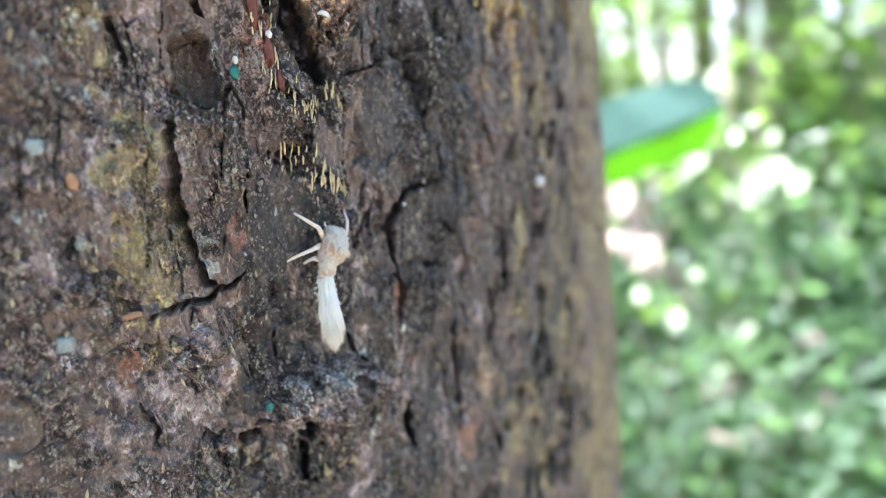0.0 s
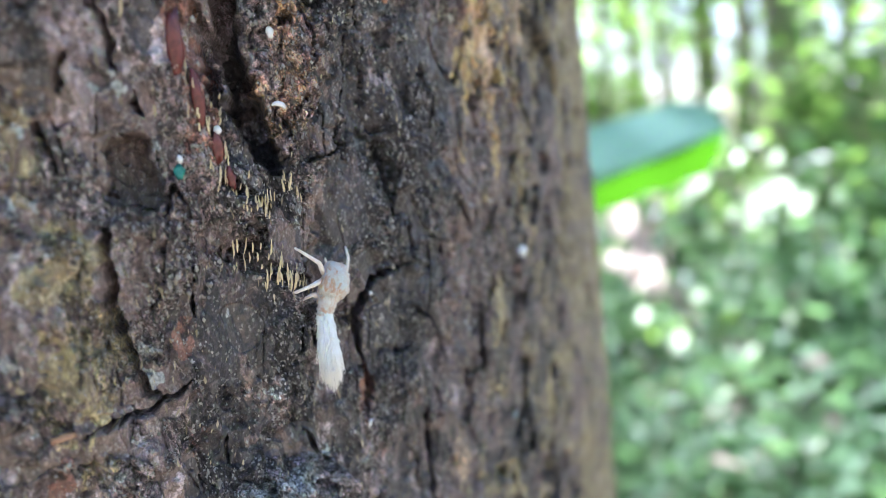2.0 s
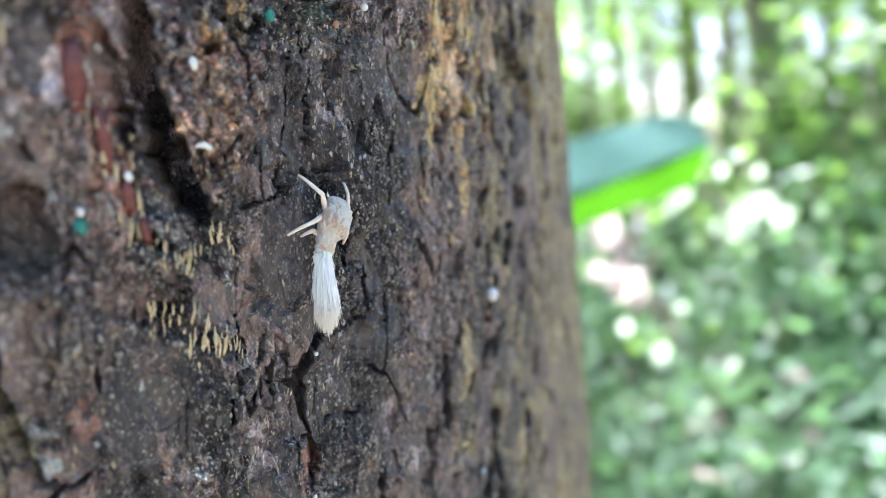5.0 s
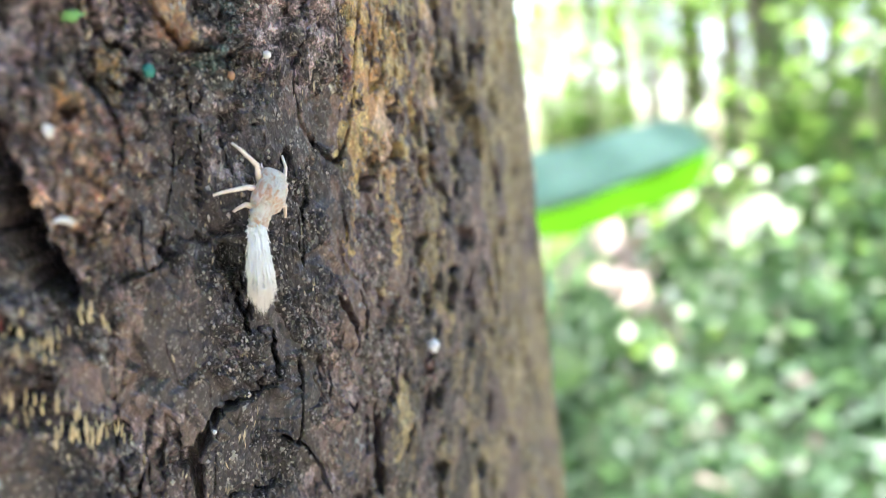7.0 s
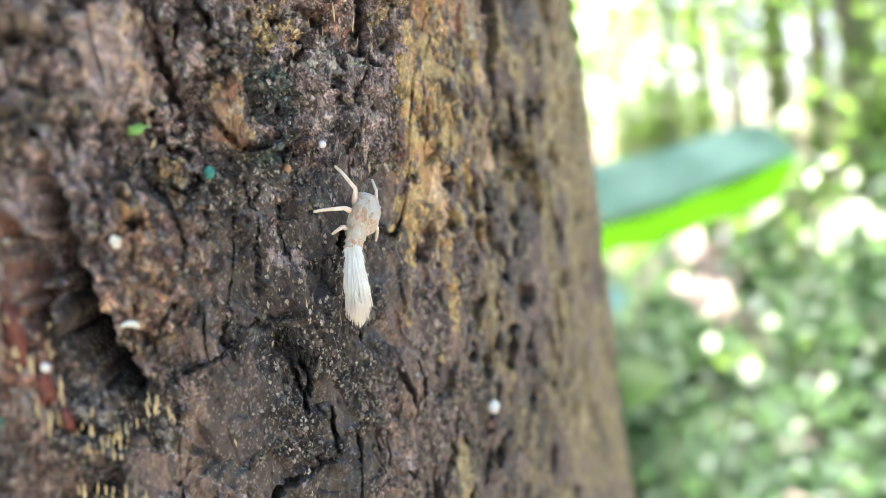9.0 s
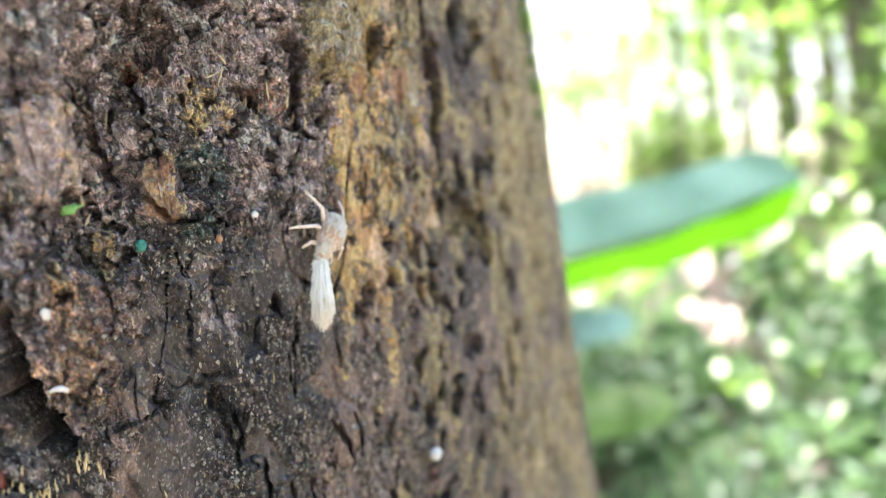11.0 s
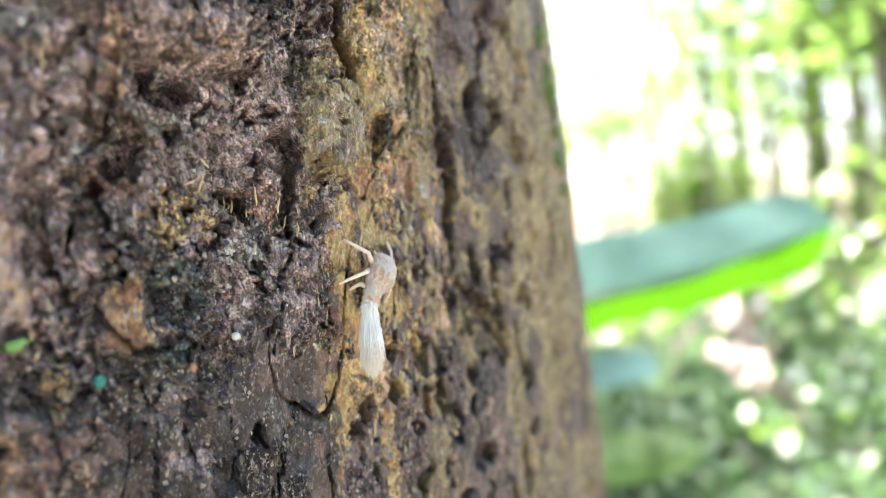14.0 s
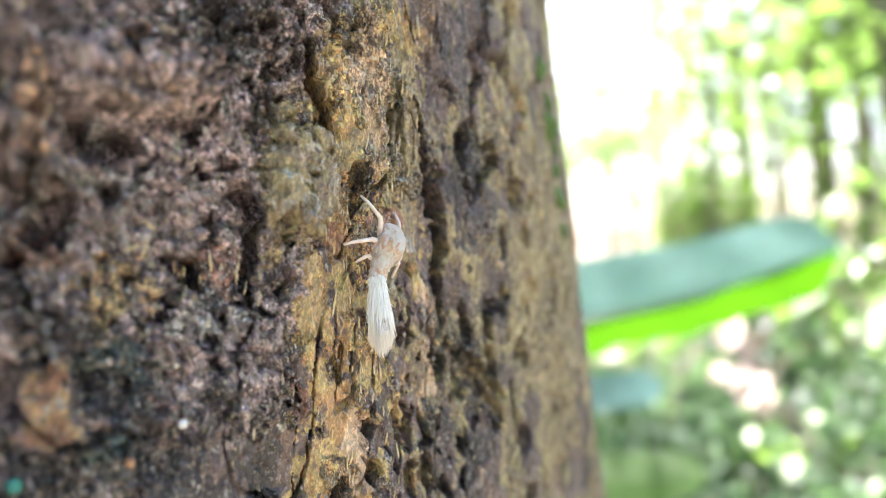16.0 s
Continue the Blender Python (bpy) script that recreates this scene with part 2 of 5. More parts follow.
def tube(path, radii, around=8):
    """A round tapering tube along points."""
    verts, faces = [], []
    pts = [Vector(q) for q in path]
    for i, q in enumerate(pts):
        d = (pts[min(i + 1, len(pts) - 1)] - pts[max(i - 1, 0)]).normalized()
        side = d.cross(Vector((0.31, 0.17, 0.93)))
        side = side.normalized() if side.length > 1e-4 else Vector((1, 0, 0))
        other = d.cross(side)
        for k in range(around):
            a = 2 * math.pi * k / around
            verts.append(q + radii[i] * (math.cos(a) * side + math.sin(a) * other))
    for i in range(len(pts) - 1):
        for k in range(around):
            a, b = i * around + k, i * around + (k + 1) % around
            faces.append((a, b, b + around, a + around))
    faces.append(tuple(reversed(range(around))))
    faces.append(tuple(range(len(verts) - around, len(verts))))
    return verts, faces


def joined(pieces):
    verts, faces = [], []
    for v, f in pieces:
        n = len(verts)
        verts.extend(v)
        faces.extend(tuple(i + n for i in q) for q in f)
    return verts, faces


# ---- the trunk's form ----
AXIS_X, AXIS_Y, AXIS_Z, RADIUS = -0.1976, 0.2389, 1.33, 0.2384
ZERO = -35.0


def gauss(a):
    return np.exp(-a * a)


def trunk_point(u, v, h=0.0):
    """u: millimetres round the trunk, v: millimetres over 1.3 m, h: metres out of the bark."""
    u, v = np.asarray(u, float), np.asarray(v, float)
    z = 1.3 + v / 1000
    th = np.radians(ZERO) + u / 1000 / RADIUS
    dz = z - AXIS_Z
    sway = 0.6 * np.tanh(dz / 0.6)
    deg = np.degrees(th)
    r = RADIUS - 0.03 * np.clip(dz, -1.4, 2.0) + 0.12 * np.exp(-np.clip(z, 0, 9) / 0.22)
    r = r + 0.0018 * gauss((deg + 10.5) / 4) * gauss((z - 1.285) / 0.05) - 0.0013 * gauss((deg + 1.5) / 3.5) * gauss((z - 1.29) / 0.06) + h
    return np.stack([AXIS_X - 0.0404 * sway + r * np.cos(th), AXIS_Y - 0.3044 * sway + r * np.sin(th), z], -1)


def trunk_pose(u, v, h=0.0, turn=0.0):
    """x to the right on the bark, y up the bark turned by so many degrees to the right, z out of it."""
    o = Vector(trunk_point(u, v, h))
    up = (Vector(trunk_point(u, v + 1, h)) - o).normalized()
    right = (Vector(trunk_point(u + 1, v, h)) - o).normalized()
    out = right.cross(up).normalized()
    right = up.cross(out)
    a = radians(turn)
    y = math.cos(a) * up + math.sin(a) * right
    x = y.cross(out)
    return Matrix.Translation(o) @ Matrix((x, y, out)).transposed().to_4x4()


def value_noise(x, y, seed):
    """Smooth noise on a grid of ones, -1 to 1."""
    rng = np.random.default_rng(seed)
    table = rng.random((256, 256)) * 2 - 1
    xi, yi = np.floor(x).astype(int), np.floor(y).astype(int)
    fx, fy = x - xi, y - yi
    fx, fy = fx * fx * (3 - 2 * fx), fy * fy * (3 - 2 * fy)
    a, b = table[xi % 256, yi % 256], table[(xi + 1) % 256, yi % 256]
    c, d = table[xi % 256, (yi + 1) % 256], table[(xi + 1) % 256, (yi + 1) % 256]
    return (a * (1 - fx) + b * fx) * (1 - fy) + (c * (1 - fx) + d * fx) * fy


def fbm(x, y, seed, octaves=4, gain=0.5):
    total, amp = 0.0, 1.0
    for k in range(octaves):
        total = total + amp * value_noise(x * 2.03 ** k + 7.3 * k, y * 2.03 ** k + 3.1 * k, seed + k)
        amp *= gain
    return total


def worley(x, y, seed):
    """Cells on a jittered grid of ones: how far from the rim, a number from 0 to 1 for each cell, and how far from its middle."""
    rng = np.random.default_rng(seed)
    jx, jy, own = rng.random((256, 256)), rng.random((256, 256)), rng.random((256, 256))
    xi, yi = np.floor(x).astype(int), np.floor(y).astype(int)
    first, second, cell = np.full(x.shape, 9.0), np.full(x.shape, 9.0), np.zeros(x.shape)
    for i in (-1, 0, 1):
        for j in (-1, 0, 1):
            p, q = (xi + i) % 256, (yi + j) % 256
            d = np.hypot(xi + i + jx[p, q] - x, yi + j + jy[p, q] - y)
            nearer = d < first
            second = np.where(nearer, first, np.minimum(second, d))
            cell = np.where(nearer, own[p, q], cell)
            first = np.minimum(first, d)
    return second - first, cell, first


def smooth(a, lo, hi):
    t = np.clip((a - lo) / (hi - lo), 0, 1)
    return t * t * (3 - 2 * t)


class Bark:
    """Relief (millimetres) and tints of the bark at the points u, v (millimetres)."""

    def __init__(self, u, v):
        self.u, self.v = u, v
        self.wu = u + 0.6 * fbm(u / 5, v / 7, 11, 3) + 0.28 * fbm(u / 1.1, v / 1.5, 15, 3)
        self.wv = v + 0.6 * fbm(u / 6, v / 6, 19, 3) + 0.32 * fbm(u / 1.3, v / 1.3, 23, 3)
        self.edge = fbm(u / 1.6, v / 2.4, 27, 4, 0.6)
        self.tint = {k: np.zeros_like(u) for k in ("ochre", "olive", "red", "mauve", "lichen", "teal", "pale", "black")}
        self.h = np.zeros_like(u)
        self.deep = np.zeros_like(u)
        self.under = np.zeros_like(u)
        self.grain = {k: np.zeros_like(u) for k in ("tone", "crumb", "bald", "lump")}

    def near(self, u0, u1, v0, v1, pad):
        m = (self.u > u0 - pad) & (self.u < u1 + pad) & (self.v > v0 - pad) & (self.v < v1 + pad)
        return np.nonzero(m)

    def reach(self, i, u, v, ru, rv):
        """How far from the middle of an oval that lies along the grain."""
        up = self.wv[i] - v
        return np.hypot((self.wu[i] - u - 0.25 * up) / ru, up / rv)

    def crack(self, width, depth, *pts):
        """A fissure along points (u, v), width and depth in millimetres."""
        us, vs = [q[0] for q in pts], [q[1] for q in pts]
        # fissures gape wider round on the smoother side
        width = (0.9 + 0.9 * float(smooth(np.mean(us) - 0.28 * np.mean(vs), 20, 48))) * width
        i = self.near(min(us), max(us), min(vs), max(vs), 3 + 2 * width)
        x, y = self.wu[i], self.wv[i]
        best = np.full(x.shape, 99.0)
        total = max(1e-6, sum(math.dist(a, b) for a, b in zip(pts, pts[1:])))
        gone = 0.0
        taper = np.ones(x.shape)
        for a, b in zip(pts, pts[1:]):
            d = np.array(b) - np.array(a)
            t = np.clip(((x - a[0]) * d[0] + (y - a[1]) * d[1]) / (d @ d), 0, 1)
            dist = np.hypot(x - a[0] - t * d[0], y - a[1] - t * d[1])
            s = (gone + t * math.hypot(*d)) / total
            taper = np.where(dist < best, 0.35 + 0.65 * np.sqrt(np.clip(4 * s * (1 - s), 0, 1)), taper)
            best = np.minimum(best, dist)
            gone += math.hypot(*d)
        w = width * 0.5 * taper * (1 + 0.35 * self.edge[i])
        cut = 1.5 * depth * taper * smooth(best, w * 1.1, w * 0.7)
        self.deep[i] = np.maximum(self.deep[i], cut)
        self.under[i] = np.maximum(self.under[i], 0.7 * cut)
        self.h[i] += 0.25 * smooth(best, 2.6 * w + 0.4, 1.2 * w) * smooth(best, w * 0.8, w * 1.3)

    def form(self, u, v, ru, rv, height, sharp=0.5):
        """A knob (height over 0) or a hole (below 0), with an uneven edge."""
        i = self.near(u - ru, u + ru, v - rv, v + rv, 0.8 * max(ru, rv) + 1)
        if height < 0:
            ru, rv = 0.75 * ru, 0.85 * rv
        r = self.reach(i, u, v, ru, rv) + 0.22 * self.edge[i]
        if height < 0:
            cut = -1.3 * height * smooth(r, 1.12, 1.12 - 0.6 * sharp)
            self.deep[i] = np.maximum(self.deep[i], cut)
            self.under[i] = np.maximum(self.under[i], 0.4 * cut)
        else:
            self.h[i] += height * smooth(r, 1.15, 1.15 - 0.8 * sharp)

    def clear(self, u, v, ru, rv):
        i = self.near(u - ru, u + ru, v - rv, v + rv, max(ru, rv) + 1)
        r = self.reach(i, u, v, ru, rv) + 0.3 * self.edge[i]
        for layer in self.tint.values():
            layer[i] *= 1 - smooth(r, 1.12, 0.85)

    def calm(self, u, v, ru, rv, much=0.75):
        """A plate that broke away less: flatter than the bark round it."""
        i = self.near(u - ru, u + ru, v - rv, v + rv, max(ru, rv) + 1)
        r = self.reach(i, u, v, ru, rv) + 0.3 * self.edge[i]
        keep = 1 - much * smooth(r, 1.15, 0.85)
        self.h[i] *= keep
        self.deep[i] *= keep
        self.under[i] *= keep
        self.grain["crumb"][i] *= keep
        self.grain["lump"][i] *= keep

    def bare(self, u, v, ru, rv, much=1.0):
        """A smooth bald patch of dark wood."""
        i = self.near(u - ru, u + ru, v - rv, v + rv, max(ru, rv) + 1)
        r = self.reach(i, u, v, ru, rv) + 0.35 * self.edge[i]
        self.grain["bald"][i] = np.maximum(self.grain["bald"][i], much * smooth(r, 1.12, 0.9))

    # lays bark tints, and the black that stands for shade in hollows
    def tint_patch(self, tint, u, v, ru, rv, much=1.0):
        i = self.near(u - ru, u + ru, v - rv, v + rv, max(ru, rv) + 1)
        r = self.reach(i, u, v, ru, rv) + 0.38 * self.edge[i]
        self.tint[tint][i] = np.maximum(self.tint[tint][i], much * smooth(r, 1.12, 0.8))


def grow_bark(u, v):
    b = Bark(u, v)
    # how far round to the yellowish, smoother side
    side = smooth(b.wu - 0.5 * (v + 20) + 3 * b.edge, 2, 24)
    rough = 1 - 0.45 * smooth(u - 0.4 * v, 20, 45)
    left = smooth(b.u - 0.55 * v, 12, -12)
    b.h += 0.8 * fbm(u / 24, v / 34, 31, 2) + 0.22 * rough * fbm(u / 5, v / 9, 35, 4, 0.6)
    # the grain climbs slantwise round the trunk
    lean = u + 0.35 * (b.wu - u) - 0.28 * v
    lu = b.wu - 0.28 * v
    ridge = 1 - np.abs(fbm(lean / 3.6, v / 24, 41, 3, 0.45))
    b.deep += (1 - 0.8 * side) * rough * 1.7 * smooth(ridge, 0.95, 0.985) * smooth(fbm(u / 9, v / 12, 45, 3), 0.10, 0.35)
    plates = 1 - np.abs(fbm(lean / 10, v / 30, 47, 2, 0.4))
    b.deep += (1 - 0.7 * side) * rough * 2.2 * smooth(plates, 0.965, 0.985) * smooth(fbm(u / 14, v / 18, 49, 3), 0.10, 0.35)
    flake = 2.4 * fbm(b.wu / 6, b.wv / 11, 53, 4, 0.6)
    step = np.floor(flake) + smooth(flake - np.floor(flake), 0.94, 1.0)
    b.h += 0.5 * rough * (0.6 + 0.7 * left) * step
    # crumbling bark: lumps and grains, thickest high on the rough side
    crumble = left * smooth(v, 14, 34) + 0.55 * smooth(fbm(u / 6, v / 6, 121, 3), 0.45, 0.7) * (1 - side)
    for cu, cv, ru, rv in ((-31.0, -31.5, 8.5, 5.0), (-17.0, 18.0, 4.6, 9.5), (-26.0, 0.5, 2.6, 3.2), (-46.0, -21.5, 3.0, 3.0)):
        crumble = np.maximum(crumble, 0.9 * smooth(np.hypot((b.wu - cu) / ru, (b.wv - cv) / rv) + 0.3 * b.edge, 1.15, 0.75))
    bald = smooth(fbm(u / 6, v / 8, 125, 3, 0.4), 0.42, 0.52) * (1 - 0.8 * crumble) * (1 - 0.5 * side)
    crumb = np.clip(crumble + (0.85 - 0.3 * side) * smooth(fbm(u / 5, v / 7, 59, 3, 0.55), -0.12, 0.12), 0, 1) * (1 - bald)
    ju, jv = u + 0.22 * fbm(u / 0.8, v / 0.8, 141, 2), v + 0.22 * fbm(u / 0.8, v / 0.8, 145, 2)
    rim, lump, _ = worley(ju / 2.5, jv / 2.9, 129)
    b.h += 1.15 * crumble * smooth(rim, 0.03, 0.26) * (0.15 + lump) - 0.45 * crumble
    rim2, tone, _ = worley(ju / 0.95, jv / 1.3, 131)
    b.h += (0.30 * crumb + 0.28 * crumble) * smooth(rim2, 0.03, 0.34) * (0.2 + 1.1 * tone)
    rim3, tone3, _ = worley(ju / 0.52, jv / 0.62, 137)
    b.h += 0.17 * crumb * smooth(rim3, 0.04, 0.4) * (tone3 > 0.35)
    b.h += (1 - 0.8 * bald) * (0.10 * rough * fbm(u / 0.6, v / 1.3, 57, 3, 0.6) + 0.05 * fbm(u / 0.35, v / 0.45, 58, 2))
    b.deep += 2.6 * np.clip(crumble, 0, 1) * smooth(fbm(b.wu / 2.2, b.wv / 2.6, 119, 3, 0.6), 0.74, 0.86)
    b.grain = {"tone": 0.6 * tone + 0.4 * tone3, "crumb": crumb, "bald": bald, "lump": np.clip(crumble, 0, 1) * lump}
    # small upright pits, thickest on the smoother side
    pit = value_noise(lu / (3.0 + 1.2 * side.round()), b.wv / 5.0, 61) + 0.4 * value_noise(u / 1.3, v / 1.5, 63)
    pit = smooth(pit + 0.13 * side, 0.70, 0.82) * (0.2 + 0.8 * side) * (0.25 + 0.75 * smooth(lu, 72, 54))
    b.deep += 3.0 * pit
    _, own, off = worley(lu / 4.4 + 0.3 * b.edge, b.wv / 8.5 + 0.12 * b.edge, 157)
    b.deep += 3.4 * side * smooth(lu, 70, 54) * (own > 0.55) * smooth(off, 0.5 * own - 0.1, 0.4 * own - 0.12)
    b.under += 0.6 * b.deep
    # broad tints
    t = b.tint
    t["olive"] = np.maximum((0.56 + 0.28 * smooth(v, -5, 35)) * side * smooth(fbm(lu / 8, v / 13, 71, 4, 0.6) + 0.2, -0.2, 0.3), 0.0)
    t["ochre"] = 0.8 * smooth(b.wu - 0.35 * v, -2, 14) * smooth(fbm(lu / 4.5, v / 10, 75, 4, 0.6), 0.2, 0.6) * smooth(v, -20, 25) * smooth(u - 0.2 * v, 52, 30)
    t["mauve"] = (0.42 + 0.48 * left * smooth(v, 10, 35)) * smooth(fbm(u / 7, v / 11, 79, 4, 0.6) + 0.55 * left * smooth(v, 8, 32), 0.05, 0.6) * (1 - 0.8 * side)
    t["ochre"] = np.maximum(t["ochre"], 0.2 * left * smooth(fbm(u / 3.2, v / 6, 83, 4, 0.6), 0.5, 0.9) * smooth(v, 5, 25))
    t["lichen"] = 0.55 * smooth(fbm(u / 2.4, v / 3.4, 87, 4, 0.6) + 0.3 * left * smooth(v, 8, 32), 0.65, 1.15) * (1 - 0.7 * side)
    t["black"] = np.maximum(t["black"], 0.55 * smooth(fbm(u / 6, v / 17, 91, 4, 0.6), 0.55, 1.0))
    # streaks down the yellowish side
    far = smooth(lu, 66, 44)
    t["olive"] = np.maximum(t["olive"], 0.62 * (1 - far) * smooth(fbm(lu / 9, v / 9, 161, 3), -0.4, 0.1))
    t["black"] = np.maximum(t["black"], far * side * (0.6 + 0.2 * smooth(v, 25, -5)) * smooth(fbm(lu / 5.5, b.wv / 8, 95, 4, 0.6), 0.2, 0.5))
    t["mauve"] = np.maximum(t["mauve"], 0.2 * side * smooth(fbm(lu / 8, b.wv / 9, 99, 3, 0.55), 0.2, 0.55))
    t["pale"] = np.maximum(t["pale"], 0.28 * side * smooth(fbm(lu / 5, b.wv / 8, 103, 3, 0.55), 0.35, 0.6))
    t["black"] = np.maximum(t["black"], 0.8 * far * side * smooth(fbm(lu / 2.6, b.wv / 3.2, 151, 3, 0.55), 0.42, 0.6))
    # sooty band up the middle
    sooty = smooth(b.wu - 0.45 * v, -36, -26) * smooth(b.wu - 0.45 * v, 15, 4) * smooth(v, 36, 24)
    t["mauve"] = np.maximum(t["mauve"], 0.8 * left * smooth(v, 34, 46) * smooth(fbm(u / 5, v / 6, 155, 3), -0.5, 0.1))
    t["black"] = np.maximum(t["black"], (0.66 + 0.14 * smooth(v, 10, -2) * smooth(v, -34, -24)) * sooty * smooth(fbm(u / 5, v / 11, 107, 4, 0.6), -0.7, 0.1))
    # black in the fibre hollows: their shade, put into the bark's colour
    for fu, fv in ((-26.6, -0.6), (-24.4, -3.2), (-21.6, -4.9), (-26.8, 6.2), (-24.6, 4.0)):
        b.tint_patch("black", fu, fv, 2.0, 1.5, 0.8)
    for cu, cv, ru, rv in ((24.9, 50.6, 4.4, 6.2), (-3.1, 32.6, 2.2, 3.8), (9.0, 22.5, 4.5, 6.0), (-13.3, 37.2, 3.4, 4.6), (-23.0, -0.5, 5.0, 3.0), (-30.0, -8.0, 5.0, 7.0), (-11.5, 3.5, 5.0, 5.0), (-12.0, -14.0, 6.0, 4.5), (26.0, 40.0, 4.0, 5.0)):
        b.calm(cu, cv, ru, rv)
    # lower part: plates and long fissures
    b.crack(0.9, 2.2, (-42.6, 13.6), (-42.9, 11.4), (-43.3, 9.1))
    b.crack(1.6, 3.4, (-41.2, 4.1), (-41.8, -0.1), (-42.2, -4.7), (-41.6, -8.5), (-41.7, -12.3), (-40.4, -13.4))
    b.crack(0.9, 2.4, (-49.4, -15.7), (-45.8, -15.1), (-41.5, -14.6), (-39.1, -13.4), (-37.1, -12.4))
    b.crack(1.25, 2.4, (-2.6, -5.3), (-7.9, -6.0), (-12.3, -7.4), (-14.6, -10.6), (-14.8, -14.5), (-14.7, -18.6), (-15.0, -22.2))
    # gash: dark wood, blackened further to put its shade into the colour
    b.tint_patch("black", -22.8, 17.0, 1.9, 9.0, 0.9)
    b.tint_patch("black", -21.4, 10.0, 1.7, 3.6, 0.9)
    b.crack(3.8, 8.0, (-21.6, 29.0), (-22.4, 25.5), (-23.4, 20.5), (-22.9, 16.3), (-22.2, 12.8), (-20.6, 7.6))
    b.form(-36.7, 8.6, 3.2, 3.8, -3.2, 0.25)
    b.crack(0.8, 2.2, (-37.9, 11.6), (-35.4, 11.9), (-34.2, 11.2))
    b.crack(1.0, 1.8, (-3.1, 9.5), (-2.8, 3.6), (-4.1, 1.4))
    b.crack(1.6, 2.6, (-3.8, -26.4), (-5.0, -33.7), (-6.9, -43.1))
    b.crack(2.2, 3.2, (-17.2, -36.6), (-17.0, -44.0))
    b.crack(0.6, 1.6, (-34.4, -20.1), (-35.2, -23.6))
    b.crack(0.6, 1.6, (-25.3, -23.3), (-24.3, -27.7))
    b.crack(1.9, 2.4, (11.7, -20.2), (11.2, -27.2))
    b.crack(0.7, 1.8, (-52.3, -24.4), (-52.5, -30.5))
    b.crack(1.4, 2.2, (26.3, -32.0), (25.2, -41.1))
    b.clear(-31.0, -31.0, 8.5, 4.6)
    b.tint_patch("mauve", -31.0, -30.5, 8.0, 4.0, 0.7)
    b.tint_patch("lichen", -32.0, -28.4, 6.0, 1.6, 0.6)
    b.form(-31, -30.5, 8.5, 3.6, 2.0, 0.5)
    b.form(-26, -33.5, 3.6, 3.4, 1.4, 0.4)
    b.form(-34.6, -34.2, 1.8, 1.6, -4.2, 0.4)
    b.form(-41.6, -32.6, 2.0, 1.2, -3.4, 0.4)
    b.crack(1.3, 3.4, (-36.0, -35.6), (-35.3, -41.8))
    b.tint_patch("red", -37.5, -20.1, 1.5, 1.7, 0.7)
    b.tint_patch("red", -36.6, -8.5, 1.1, 1.8, 0.7)
    b.tint_patch("red", -51.4, -19.6, 1.3, 2.2, 0.75)
    b.tint_patch("red", -28.2, 23.6, 1.8, 4.0, 0.9)
    b.tint_patch("black", -31.6, 23.8, 2.6, 4.0, 0.75)
    b.tint_patch("red", -11.0, -26.0, 3.4, 8.0, 0.42)
    b.tint_patch("red", -27.6, 11.5, 1.5, 3.0, 0.9)
    b.tint_patch("red", -27.9, 16.5, 1.7, 6.0, 0.9)
    b.tint_patch("olive", -48.7, -20.4, 2.2, 2.2, 0.5)
    b.tint_patch("olive", -46.6, -8.6, 5.0, 6.6, 0.58)
    b.tint_patch("olive", -45.3, 0.3, 3.8, 4.6, 0.56)
    b.tint_patch("olive", -45.0, 12.0, 2.3, 4.0, 0.56)
    b.tint_patch("olive", -46.0, -37.5, 6.0, 4.0, 0.45)
    b.tint_patch("mauve", -46.8, -24.8, 5.2, 4.4, 0.55)
    b.tint_patch("mauve", -15.0, -33.0, 5.0, 6.5, 0.55)
    b.tint_patch("red", -12.0, -33.0, 4.0, 7.0, 0.3)
    b.clear(1.9, -37.6, 2.3, 4.6)
    b.tint_patch("pale", 1.9, -37.6, 2.3, 4.6, 1.2)
    b.tint_patch("red", 27.6, -13.8, 1.8, 4.8, 0.95)
    b.tint_patch("red", -4.5, -47.3, 3.0, 3.2, 0.5)
    b.crack(2.2, 1.0, (-27.6, 1.0), (-25.6, -2.2), (-22.4, -4.6), (-19.0, -5.8))
    b.crack(1.6, 0.9, (-28.0, 8.0), (-25.6, 5.4), (-23.4, 3.4))
    b.tint_patch("lichen", -41.1, -11.1, 1.1, 1.1)
    b.tint_patch("black", -31, -12, 6.5, 9.0, 0.45)
    b.tint_patch("black", -15, -4, 8.0, 5.0, 0.35)
    b.crack(1.5, 2.6, (-36.2, 25.5), (-36.2, 23.7), (-35.4, 21.0), (-35.9, 17.7))
    b.crack(0.8, 2.2, (-39.6, 19.3), (-41.0, 15.8))
    b.crack(0.9, 2.4, (-35.0, 15.8), (-34.2, 14.3))
    b.crack(2.0, 4.0, (-26.4, 25.0), (-26.2, 23.5), (-24.9, 21.6), (-25.7, 19.0), (-26.3, 14.1))
    b.crack(0.8, 2.2, (9.7, 2.1), (12.5, -5.0))
    b.crack(0.5, 1.8, (-23.8, -9.2), (-23.9, -11.5), (-23.8, -13.4))
    b.crack(0.4, 1.6, (-34.9, -4.1), (-35.2, -7.1))
    b.crack(1.6, 2.6, (-15.6, -17.2), (-15.3, -20.6), (-16.6, -24.0))
    b.tint_patch("red", -15.6, -20.6, 1.6, 3.6, 0.6)
